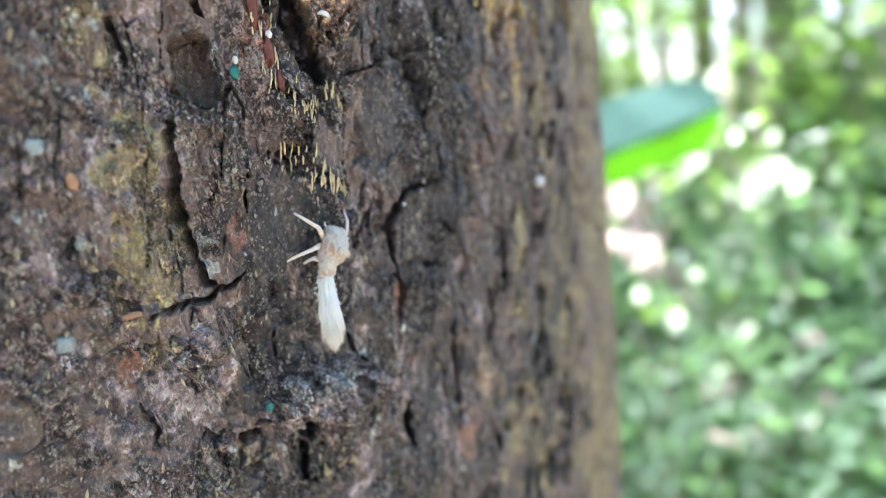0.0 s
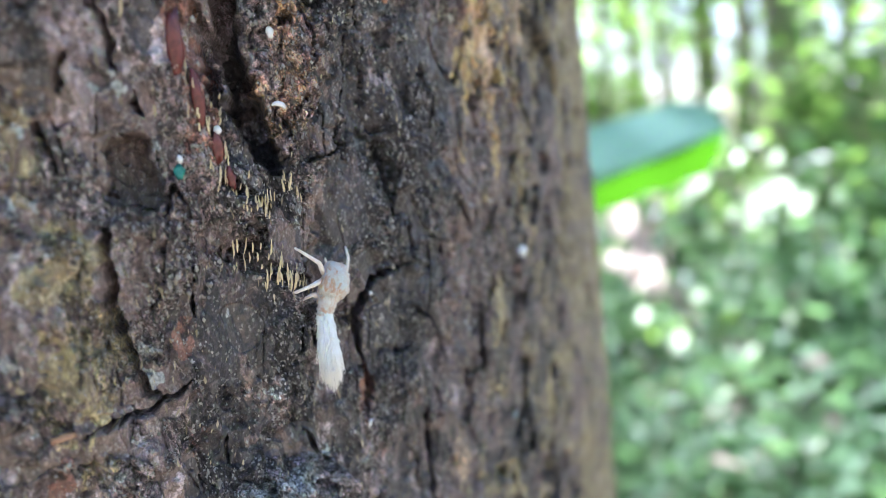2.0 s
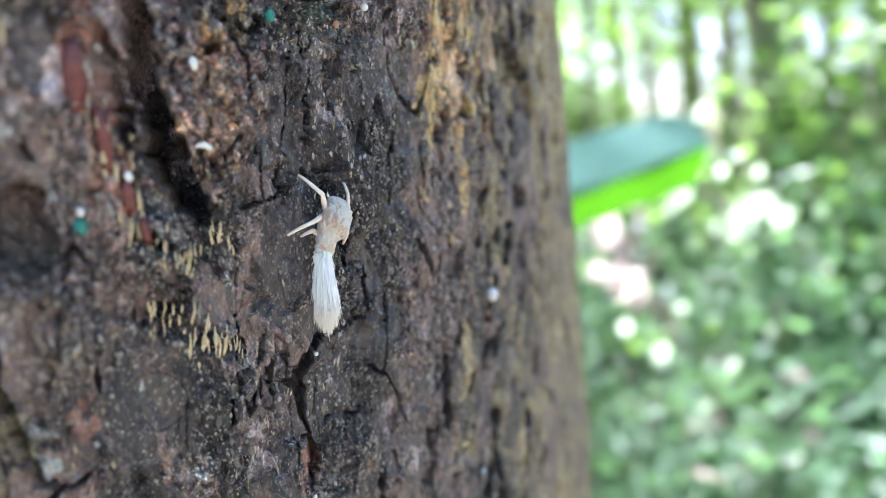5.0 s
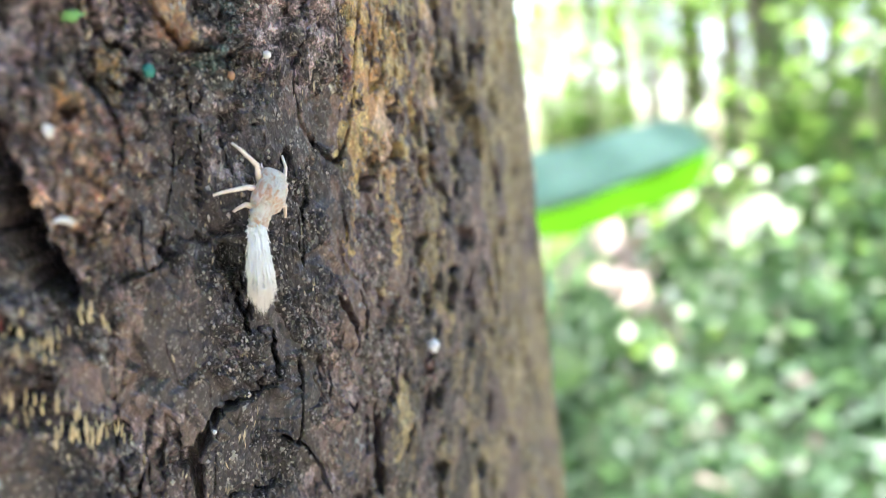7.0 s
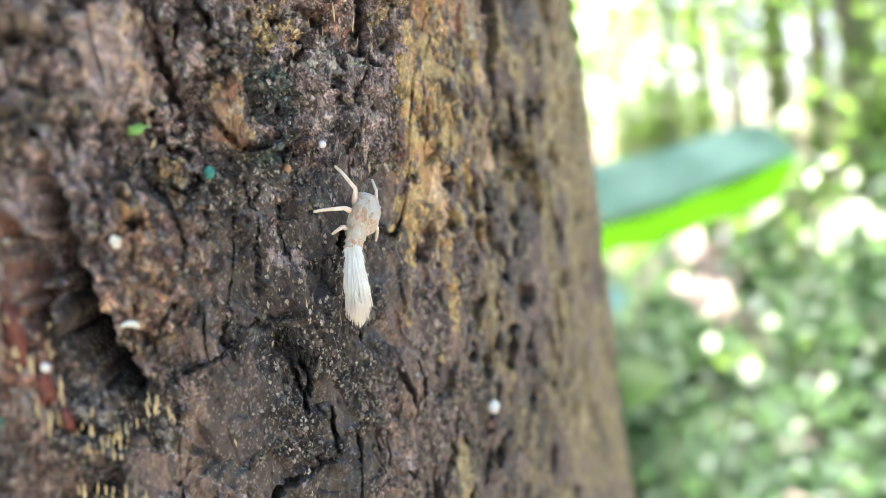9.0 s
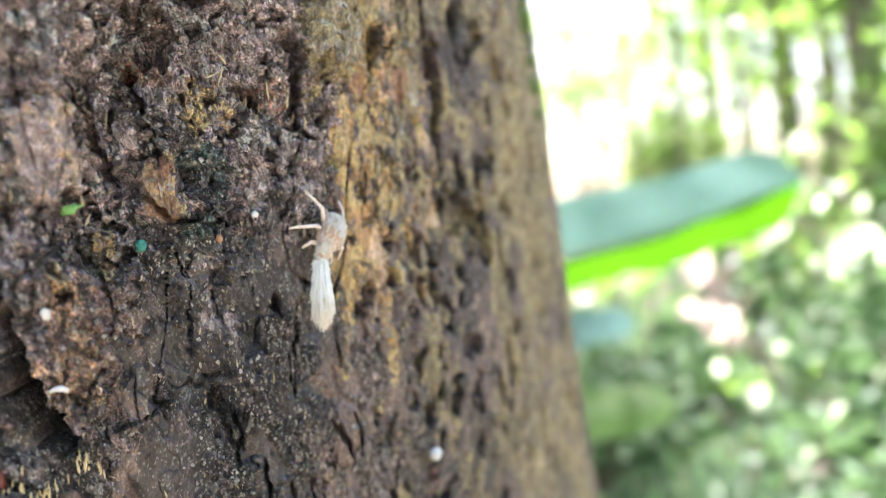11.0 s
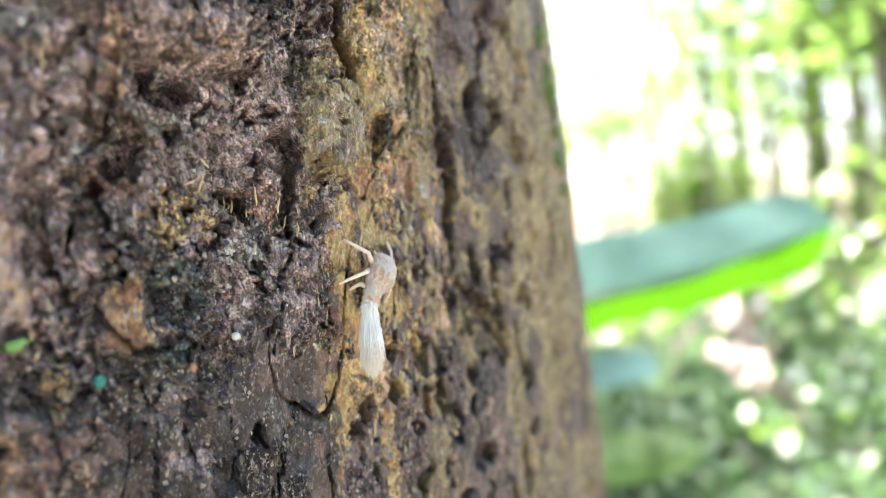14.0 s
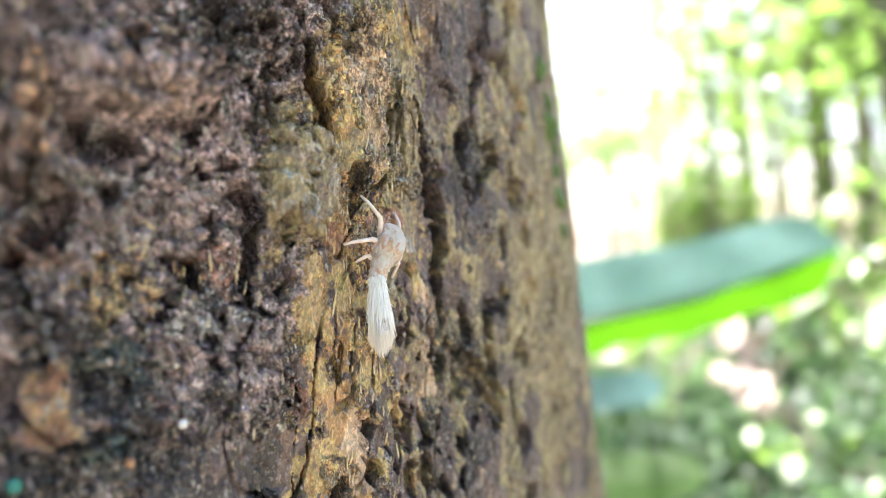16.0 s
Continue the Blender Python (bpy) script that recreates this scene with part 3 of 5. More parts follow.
    for fu, fv, ru, rv in ((-15.6, 3.8, 2.4, 2.4), (-17.4, 0.8, 2.6, 2.6), (-22.6, 12.0, 1.6, 6.0), (-21.1, -22.7, 3.0, 3.4), (-29.5, -16.0, 2.4, 3.0), (14.6, 42.6, 3.0, 3.0), (38.0, 45.6, 6.5, 2.4), (31.0, 45.2, 2.6, 1.8), (-2.4, 24.6, 4.0, 2.6), (36.0, 62.0, 3.0, 2.4)):
        b.bare(fu, fv, ru, rv)
    # middle height: the orange flake, holes and yellow runs
    b.form(-17.0, 17.5, 4.4, 9.5, 1.5, 0.4)
    b.clear(-17.2, 18.0, 4.6, 9.0)
    b.tint_patch("mauve", -17.2, 18.0, 4.6, 9.0, 0.55)
    b.tint_patch("ochre", -17.2, 17.4, 4.0, 8.0, 0.45)
    b.tint_patch("pale", -17.2, 17.4, 4.0, 8.0, 0.34)
    b.tint_patch("red", -16.6, 18.5, 4.2, 7.5, 0.5)
    b.tint_patch("ochre", -16.5, 25.7, 1.1, 2.0, 0.95)
    b.tint_patch("ochre", -10.8, 27.4, 1.4, 3.4, 0.95)
    b.tint_patch("ochre", -3.2, 32.6, 1.9, 3.4, 1.0)
    b.crack(1.0, 1.8, (-5.9, 36.0), (-5.2, 32.0), (-3.8, 29.2), (-0.6, 29.6))
    b.tint_patch("teal", -0.2, 29.0, 2.4, 2.2, 0.9)
    b.tint_patch("teal", 3.7, 34.5, 3.6, 3.0, 0.8)
    b.form(1.6, 33.0, 3.0, 3.4, -1.4, 0.6)
    b.form(-21.4, 9.1, 1.8, 1.2, -3.6, 0.4)
    b.form(-8.4, 29.3, 0.9, 0.8, -3.0, 0.4)
    b.form(6.6, 18.4, 1.3, 1.3, -3.2, 0.4)
    b.form(-3.8, 8.4, 1.1, 1.8, -2.6, 0.4)
    b.crack(0.7, 2.2, (-3.9, 6.8), (-4.3, 4.4), (-4.0, 0.3))
    b.crack(0.8, 2.4, (-1.0, 0.6), (-1.2, -2.0), (-1.5, -4.7))
    b.crack(0.5, 1.8, (-2.7, -11.9), (0.4, -15.4), (2.5, -21.9))
    b.crack(1.0, 2.6, (14.0, 2.4), (14.2, -1.5), (14.6, -5.3))
    b.crack(0.8, 2.0, (17.7, -9.0), (18.5, -13.9))
    b.crack(1.7, 2.4, (12.9, -14.6), (11.2, -20.0), (9.7, -25.6))
    b.crack(0.6, 1.6, (14.4, 12.2), (14.2, 8.3))
    b.crack(0.35, 1.0, (-15.6, 8.2), (-12.4, 8.8), (-9.2, 10.3))
    b.crack(1.6, 2.2, (52.2, 28.8), (55.5, 25.0), (58.6, 22.0))
    b.crack(1.4, 2.2, (51.9, 36.5), (52.8, 30.6))
    b.crack(1.3, 2.0, (51.2, -0.6), (52.4, -7.8))
    for pu, pv in ((22.9, 17.1), (28.4, 23.8), (21.6, 15.0), (34.5, 31.5), (38.2, 33.3), (39.3, 14.8), (28.3, 19.1), (83.0, -21.6), (35.6, 6.3)):
        b.form(pu, pv, 0.9, 1.5, -2.8, 0.45)
    b.tint_patch("ochre", 18.8, 17.2, 2.6, 8.0, 1.0)
    b.tint_patch("ochre", 19.0, -22.8, 3.2, 6.0, 0.5)
    b.tint_patch("olive", 18.7, -20.0, 4.0, 8.0, 0.9)
    b.tint_patch("ochre", 24.5, 27.0, 5.0, 8.5, 0.7)
    b.tint_patch("black", 9.5, 24.0, 2.6, 11.0, 0.45)
    b.tint_patch("mauve", -13.4, 37.1, 3.2, 4.2, 0.9)
    b.form(-13.4, 37.1, 3.4, 4.6, 1.0, 0.5)
    b.crack(1.7, 3.4, (-8.6, 43.0), (-8.0, 38.0), (-7.2, 33.5))
    # upper part: knob, ledges, long crack
    b.form(24.9, 50.6, 3.9, 5.6, 2.9, 0.3)
    b.form(21.6, 47.6, 2.8, 3.2, 0.8, 0.5)
    b.tint_patch("olive", 24.6, 51.0, 4.6, 7.6, 1.3)
    b.tint_patch("ochre", 23.4, 49.6, 2.2, 3.6, 0.55)
    b.tint_patch("ochre", 28.6, 53.6, 1.8, 3.4, 0.7)
    b.tint_patch("ochre", 26.9, 55.2, 1.4, 2.2, 0.8)
    b.tint_patch("ochre", 21.3, 47.0, 1.8, 2.0, 0.5)
    b.form(25.6, 51.4, 0.8, 0.5, -1.8, 0.4)
    b.crack(1.6, 3.8, (18.4, 50.4), (18.6, 47.5), (18.4, 44.6), (17.2, 42.1), (16.3, 39.1))
    b.crack(2.0, 4.2, (29.4, 69.0), (30.4, 64.8), (31.3, 59.6), (31.9, 54.0))
    b.crack(1.0, 2.2, (49.6, 71.6), (50.5, 66.8))
    b.crack(1.7, 3.6, (49.8, 60.5), (49.4, 54.0), (50.5, 49.1), (50.3, 44.0), (47.8, 38.8), (47.0, 33.0))
    b.crack(1.4, 1.5, (47.8, 31.9), (51.3, 26.8), (57.4, 18.9))
    b.crack(0.9, 4.0, (67.6, 59.2), (68.7, 55.4), (70.2, 52.4))
    b.form(12.4, 42.3, 1.7, 1.5, -4.0, 0.4)
    b.form(0.4, 47.3, 2.6, 2.6, -4.0, 0.4)
    b.crack(1.8, 3.4, (-2.0, 45.2), (-2.6, 43.3), (-3.0, 40.8))
    b.form(6.2, 54.7, 1.8, 1.6, -5.0, 0.4)
    b.form(34.2, 50.2, 1.0, 2.4, -3.4, 0.4)
    for pu, pv in ((28.6, 24.7), (28.0, 19.3), (22.7, 17.3), (33.8, 22.5), (20.8, 15.4), (22.2, 9.4), (20.5, 41.3), (6.9, 18.2)):
        b.form(pu, pv, 0.9, 1.5, -3.2, 0.4)
    b.form(1.4, 48.4, 1.8, 1.5, -3.6, 0.4)
    b.form(21.3, 41.0, 0.7, 0.7, -2.2, 0.4)
    b.form(35.1, 51.9, 1.7, 1.8, -2.8, 0.5)
    b.form(36.0, 67.4, 0.7, 0.8, -2.4, 0.4)
    b.form(40.0, 67.8, 0.8, 0.7, -2.4, 0.4)
    b.form(33.8, 24.2, 1.0, 1.6, -2.4, 0.5)
    b.form(23.7, 18.5, 1.0, 1.2, -2.4, 0.5)
    b.form(10.6, 58.8, 5.6, 2.8, 3.4, 0.35)
    b.form(15.4, 60.8, 3.6, 3.0, 1.6, 0.4)
    b.form(7.0, 53.6, 4.6, 1.7, -4.6, 0.35)
    b.form(15.0, 55.6, 2.6, 1.0, -2.2, 0.4)
    b.tint_patch("mauve", 6.0, 47.0, 7.0, 7.0, 0.7)
    b.tint_patch("red", 2.0, 57.0, 1.8, 7.0, 0.55)
    b.tint_patch("ochre", 4.5, 41.6, 4.2, 3.4, 0.65)
    b.tint_patch("ochre", -3.4, 32.9, 1.8, 3.4, 0.9)
    b.tint_patch("red", -1.0, 45.0, 2.6, 2.2, 0.5)
    b.tint_patch("black", 22.0, 63.0, 5.5, 5.0, 0.6)
    b.tint_patch("teal", 18.5, 64.5, 2.2, 3.0, 0.5)
    b.tint_patch("ochre", 24.7, 39.6, 3.0, 6.4, 1.0)
    b.tint_patch("ochre", 34.2, 61.2, 2.2, 6.5, 1.0)
    b.tint_patch("ochre", 30.1, 31.6, 5.0, 5.0, 0.75)
    b.tint_patch("olive", 40.0, 56.0, 11.0, 20.0, 0.9)
    b.tint_patch("ochre", 33.0, 44.0, 5.0, 13.0, 0.65)
    b.tint_patch("pale", 41.0, 62.0, 3.2, 8.0, 0.6)
    b.tint_patch("ochre", 43.0, 68.0, 1.6, 7.0, 0.9)
    b.tint_patch("pale", 44.0, 33.0, 2.6, 7.0, 0.5)
    b.tint_patch("pale", 26.0, 21.0, 2.4, 6.0, 0.55)
    b.tint_patch("black", -2.0, 25.0, 8.5, 6.5, 0.7)
    b.tint_patch("teal", 1.0, 27.5, 3.0, 2.2, 0.7)
    b.tint_patch("mauve", 12.0, 52.0, 5.0, 6.0, 0.9)
    b.tint_patch("lichen", 6.0, 51.0, 3.0, 2.2, 0.8)
    b.tint_patch("mauve", -6.0, 52.0, 6.0, 9.0, 0.95)
    b.tint_patch("pale", 14.5, 61.5, 4.0, 2.6, 0.5)
    b.tint_patch("mauve", 10.6, 58.6, 5.5, 3.4, 1.0)
    b.tint_patch("lichen", 5.6, 50.6, 4.2, 1.8, 0.8)
    b.tint_patch("red", 37.6, 46.0, 6.0, 2.4, 0.5)
    b.tint_patch("red", 30.6, 45.2, 3.2, 2.4, 0.5)
    b.tint_patch("red", 14.6, 42.8, 3.0, 3.0, 0.5)
    b.tint_patch("red", 20.0, 29.6, 1.3, 1.9, 0.9)
    # black strip along the long crack
    b.tint_patch("black", 49.0, 42.0, 2.0, 12.0, 0.5)
    # plates of one colour each
    for cu, cv, ru, rv, marks in ((24.9, 50.6, 4.2, 6.2, (("olive", 1.3), ("ochre", 0.42), ("lichen", 0.35))), (-13.3, 37.2, 3.4, 4.6, (("mauve", 1.1), ("pale", 0.42))),
                                  (-3.1, 32.6, 2.0, 3.6, (("ochre", 0.85), ("red", 0.5))), (10.6, 58.4, 5.4, 3.2, (("mauve", 0.8), ("pale", 0.3))),
                                  (5.4, 51.0, 4.2, 2.2, (("mauve", 0.9), ("lichen", 0.5))), (1.0, 33.0, 2.4, 2.6, (("black", 0.6), ("teal", 0.35))),
                                  (2.6, 36.2, 2.6, 0.9, (("teal", 0.9), ("lichen", 0.45))), (0.2, 28.6, 2.4, 1.0, (("teal", 0.9), ("lichen", 0.45))),
                                  (21.5, 64.0, 5.0, 4.4, (("black", 0.6), ("lichen", 0.3))), (2.2, 57.0, 1.6, 5.6, (("red", 0.6), ("pale", 0.5)))):
        b.clear(cu, cv, ru, rv)
        for tint, much in marks:
            b.tint_patch(tint, cu, cv, ru, rv, much)
    return b


def spaced(lo, hi, fine_lo, fine_hi, fine, coarse):
    return np.concatenate([np.arange(lo, fine_lo, coarse), np.arange(fine_lo, fine_hi, fine), np.arange(fine_hi, hi + coarse, coarse)])


def bark_sheet(name, us, vs, parent, label, sink=0.0, window=None):
    uu, vv = np.meshgrid(us, vs, indexing="ij")
    b = grow_bark(uu.ravel(), vv.ravel())
    # hollows run in slantwise under the bark to their right
    xyz = trunk_point(uu.ravel() + b.under, vv.ravel(), (b.h - 0.9 * b.deep) / 1000 - sink)
    nu, nv = len(us), len(vs)
    i = np.arange(nu * nv).reshape(nu, nv)
    quads = np.stack([i[:-1, :-1], i[1:, :-1], i[1:, 1:], i[:-1, 1:]], -1).reshape(-1, 4)
    if window:
        uf, vf = uu.ravel()[quads], vv.ravel()[quads]
        inside = (uf > window[0]) & (uf < window[1]) & (vf > window[2]) & (vf < window[3])
        quads = quads[~inside.all(axis=1)]
    me = bpy.data.meshes.new(name)
    me.vertices.add(nu * nv)
    me.vertices.foreach_set("co", xyz.ravel())
    me.loops.add(quads.size)
    me.loops.foreach_set("vertex_index", quads.ravel())
    me.polygons.add(len(quads))
    me.polygons.foreach_set("loop_start", np.arange(0, quads.size, 4))
    me.polygons.foreach_set("use_smooth", np.ones(len(quads), bool))
    me.update(calc_edges=True)
    t = b.tint
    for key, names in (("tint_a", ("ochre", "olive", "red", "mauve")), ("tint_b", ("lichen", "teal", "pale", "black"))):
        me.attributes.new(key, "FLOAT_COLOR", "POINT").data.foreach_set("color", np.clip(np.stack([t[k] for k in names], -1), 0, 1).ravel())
    me.attributes.new("grain", "FLOAT_COLOR", "POINT").data.foreach_set("color", np.clip(np.stack([b.grain[k] for k in ("tone", "crumb", "bald", "lump")], -1), 0, 1).ravel())
    me.materials.append(BARK)
    return part(name, me, parent, label), b


def tree_trunk():
    thing = tagged(new("tree_trunk"), "leaning old tree trunk with dark cracked bark and yellowish patches", "tree")
    us = spaced(-84, 150, -58, 62, 0.17, 0.42)
    vs = spaced(-110, 118, -48, 70, 0.19, 0.6)
    _, b = bark_sheet("bark", us, vs, thing, "rugged dark brown bark with deep fissures and lichen")
    around = 2 * math.pi * RADIUS * 1000
    us = np.linspace(420 - around, 420, 300)
    vs = np.concatenate([np.linspace(-1400, -130, 160), np.linspace(-120, 130, 60), np.linspace(140, 5200, 260)])
    bark_sheet("lower_bark_and_stem", us, vs, thing, "rugged brown bark all round the stem", 0.0008, (-80, 146, -106, 114))
    return thing


def relief(us, vs):
    b = grow_bark(np.asarray(us, float), np.asarray(vs, float))
    return (b.h - 0.3 * b.deep) / 1000


TRUNK = tree_trunk()


# ---- small matter on the bark ----
def sliver_mesh(name, length, width, material, seed):
    rng = np.random.default_rng(seed)
    path, radii = [], []
    for k in range(5):
        s = k / 4
        path.append((0.035 * length * rng.normal() * 0.4, (s - 0.5) * length, width * (0.4 + 0.5 * math.sin(math.pi * s))))
        radii.append(width * (0.25 + 0.5 * math.sin(math.pi * min(0.95, s + 0.05))) * rng.uniform(0.8, 1.2))
    return mesh_of(name, *tube(path, radii, 6), material)


def golden_fibres():
    rng = np.random.default_rng(5)
    meshes = [sliver_mesh("fibre", 0.0021, 0.00014, FIBRE, k) for k in range(4)] + [sliver_mesh("fibre", 0.0011, 0.00013, FIBRE, 9 + k) for k in range(3)]
    zones = [((-28.2, 18.0), (-27.6, 6.8), 1.1, 40), ((-27.0, 6.5), (-23.6, 3.2), 1.0, 26), ((-27.5, 0.6), (-24.0, -3.8), 0.9, 22), ((-24.4, -3.2), (-19.4, -5.8), 0.8, 30),
             ((-20.4, 7.4), (-18.6, 5.0), 0.8, 12), ((4.0, 64.0), (-4.0, 61.0), 1.2, 8), ((-33, -41.5), (-29, -40.5), 0.9, 10), ((16, 43.5), (17.6, 39.5), 0.7, 10), ((12.4, 42.6), (13.8, 42.0), 0.5, 4),
             ((-4.4, 55.6), (-3.2, 54.6), 0.6, 8), ((-15.4, 54.2), (-13.6, 51.8), 0.9, 10), ((-16.4, 49.0), (-15.0, 46.2), 0.7, 10),
             ((24.0, 14.0), (32.0, 44.0), 4.0, 60), ((34.0, 38.0), (46.0, 66.0), 5.5, 60)]
    spots = []
    for a, b, wide, count in zones:
        for _ in range(count):
            s = rng.random()
            spots.append((a[0] + (b[0] - a[0]) * s + rng.normal() * wide * 0.9, a[1] + (b[1] - a[1]) * s + rng.normal() * wide * 0.6))
    hs = relief([q[0] for q in spots], [q[1] for q in spots])
    for (u, v), h in zip(spots, hs):
        m = trunk_pose(u, v, float(h) + 0.0001, 15 + rng.normal() * 6) @ pose(0, 0, 0, rng.normal() * 7) @ Matrix.Diagonal((rng.uniform(0.75, 1.5), rng.uniform(0.45, 1.05), 0.8, 1))
        ob = part("fibre", meshes[rng.integers(len(meshes))], TRUNK)
        ob.matrix_basis = m


def scattered(name, count, region, size, tall, material, seed, label):
    """Many crumbs or flecks on the bark in one mesh."""
    rng = np.random.default_rng(seed)
    u = rng.uniform(region[0], region[1], count)
    v = rng.uniform(region[2], region[3], count)
    keep = fbm(u / 5, v / 9, seed, 3) > rng.uniform(-0.7, 0.7, count)
    u, v = u[keep], v[keep]
    b = grow_bark(u, v)
    keep = (b.deep < 0.35) & (b.grain["bald"] < 0.3)
    u, v, h = u[keep], v[keep], b.h[keep] / 1000
    n = len(u)
    o = trunk_point(u, v, h)
    up = trunk_point(u, v + 1, h) - o
    up /= np.linalg.norm(up, axis=1)[:, None]
    right = trunk_point(u + 1, v, h) - o
    right /= np.linalg.norm(right, axis=1)[:, None]
    out = np.cross(right, up)
    a = 0.26 + rng.normal(size=n)[:, None] * 0.2
    up, right = up * np.cos(a) + right * np.sin(a), right * np.cos(a) - up * np.sin(a)
    s = size * np.clip(rng.lognormal(0, 0.45, n), 0.4, 1.9)[:, None, None]
    shape = np.array([(1, 0, 0), (0, 1, 0), (-1, 0, 0), (0, -1, 0), (0, 0, 1), (0, 0, -1)], float)
    corner = shape[None] * rng.uniform(0.55, 1.35, (n, 6, 1)) * s
    verts = (o + out * 0.2 * s[:, 0])[:, None] + corner[..., :1] * right[:, None] + corner[..., 1:2] * tall * up[:, None] + corner[..., 2:] * 0.7 * out[:, None]
    tri = np.array([(0, 1, 4), (1, 2, 4), (2, 3, 4), (3, 0, 4), (1, 0, 5), (2, 1, 5), (3, 2, 5), (0, 3, 5)])
    faces = (tri[None] + 6 * np.arange(n)[:, None, None]).reshape(-1, 3)
    verts = verts.reshape(-1, 3)
    ob = part(name, mesh_of(name, verts, faces, material, False), TRUNK, label)
    return tagged(ob, kind="stuff")


def blob_mesh(name, rx, ry, rz, material, seed, uneven=0.12):
    rng = np.random.default_rng(seed)
    bm = bmesh.new()
    bmesh.ops.create_icosphere(bm, subdivisions=2, radius=1)
    for q in bm.verts:
        f = 1 + uneven * rng.normal()
        q.co = Vector((q.co.x * rx * f, q.co.y * ry * f, q.co.z * rz * f))
    me = bpy.data.meshes.new(name)
    bm.to_mesh(me)
    bm.free()
    me.materials.append(material)
    me.polygons.foreach_set("use_smooth", [True] * len(me.polygons))
    return me


def on_bark(name, me, u, v, label, category, turn=0.0, lift=0.0, tip=0.0):
    around = [(u + du, v + dv) for du in (-0.4, 0, 0.4) for dv in (-0.4, 0, 0.4)]
    h = float(np.max(relief([q[0] for q in around], [q[1] for q in around])))
    ob = new(name, me)
    ob.matrix_basis = trunk_pose(u, v, h + lift, turn) @ pose(0, 0, 0, tip)
    return tagged(ob, label, category)


def small_things():
    mm = 0.001
    on_bark("insect_egg", blob_mesh("insect_egg", 1.1 * mm, 0.95 * mm, 0.9 * mm, EGG, 1, 0.05), 28.4, -8.8, "round white egg stuck on olive bark", "egg", lift=0.6 * mm)
    on_bark("insect_egg", blob_mesh("insect_egg", 0.46 * mm, 0.42 * mm, 0.42 * mm, EGG, 2, 0.04), 6.8, 29.4, "tiny round white egg on dark bark", "egg", lift=0.3 * mm)
    on_bark("insect_egg", blob_mesh("insect_egg", 0.24 * mm, 0.24 * mm, 0.22 * mm, EGG, 3, 0.03), -11.9, -8.0, "very small bluish white egg beside a crack", "egg", lift=0.2 * mm)
    on_bark("insect_egg", blob_mesh("insect_egg", 0.30 * mm, 0.44 * mm, 0.30 * mm, EGG, 4, 0.05), -32.0, 9.8, "oval white egg over a teal mould spot", "egg", lift=0.2 * mm)
    on_bark("insect_egg", blob_mesh("insect_egg", 0.42 * mm, 0.46 * mm, 0.35 * mm, EGG, 5, 0.06), -27.3, 12.4, "pinkish white egg on red resin", "egg", lift=0.2 * mm)
    on_bark("insect_egg", blob_mesh("insect_egg", 0.62 * mm, 0.55 * mm, 0.45 * mm, SILK, 6, 0.08), 18.6, -36.5, "pale grey egg on olive bark", "egg", lift=0.2 * mm)
    on_bark("white_flake", blob_mesh("white_flake", 0.50 * mm, 0.68 * mm, 0.3 * mm, EGG, 7, 0.15), -18.7, 21.9, "white waxy flake on the orange bark plate", "flake", lift=0.2 * mm)
    on_bark("white_flake", blob_mesh("white_flake", 0.28 * mm, 0.55 * mm, 0.2 * mm, EGG, 8, 0.15), -16.9, -24.6, "small white flake at the end of a crack", "flake", 25, 0.2 * mm)
    on_bark("silk_tuft", blob_mesh("silk_tuft", 1.1 * mm, 1.0 * mm, 0.4 * mm, SILK, 9, 0.25), -56.8, -16.3, "pale grey silk tuft on brown bark", "silk")
    on_bark("silk_tuft", blob_mesh("silk_tuft", 0.8 * mm, 0.8 * mm, 0.4 * mm, SILK, 10, 0.25), -53.5, 2.4, "bluish grey silk tuft on dark bark", "silk")
    on_bark("mould_spot", blob_mesh("mould_spot", 0.55 * mm, 0.8 * mm, 0.25 * mm, TEAL_SPECK, 11, 0.25), -32.2, 8.6, "teal green mould spot below a white egg", "mould")
    on_bark("mould_spot", blob_mesh("mould_spot", 0.5 * mm, 0.5 * mm, 0.25 * mm, TEAL_SPECK, 12, 0.25), -39.6, -28.7, "teal green mould spot on the crumbling ledge", "mould")
    on_bark("mould_spot", blob_mesh("mould_spot", 0.5 * mm, 0.55 * mm, 0.25 * mm, TEAL_SPECK, 13, 0.25), -7.2, 27.2, "teal mould spot on dark bark", "mould")
    on_bark("moss_spot", blob_mesh("moss_spot", 0.9 * mm, 0.5 * mm, 0.3 * mm, GREEN_SPECK, 14, 0.3), -12.6, 31.3, "small bright green moss spot", "moss")
    on_bark("bark_chip", blob_mesh("bark_chip", 0.55 * mm, 0.9 * mm, 0.3 * mm, ORANGE_CHIP, 15, 0.15), -51.9, -0.9, "orange pink bark chip on dark bark", "bark chip", -15)
    on_bark("bark_chip", blob_mesh("bark_chip", 0.4 * mm, 0.45 * mm, 0.3 * mm, ORANGE_CHIP, 16, 0.15), 1.4, 27.1, "small orange chip below grey mould", "bark chip")
    on_bark("bark_chip", blob_mesh("bark_chip", 1.4 * mm, 0.35 * mm, 0.3 * mm, ORANGE_CHIP, 17, 0.15), -50.5, -14.6, "flat pale orange chip beside a crack", "bark chip", 12)
    for k, (u, v, w, long, turn) in enumerate(((-27.8, 10.6, 0.62, 1.6, 4), (-28.3, 15.4, 0.7, 2.6, 8), (-29.2, 20.4, 0.8, 3.0, 10), (-27.2, 7.6, 0.5, 1.2, -6))):
        on_bark("resin_streak", blob_mesh("resin_streak", w * mm, long * mm, 0.28 * mm, RESIN, 40 + k, 0.2), u, v, "dark red resin streak beside golden wood fibres", "resin", turn)
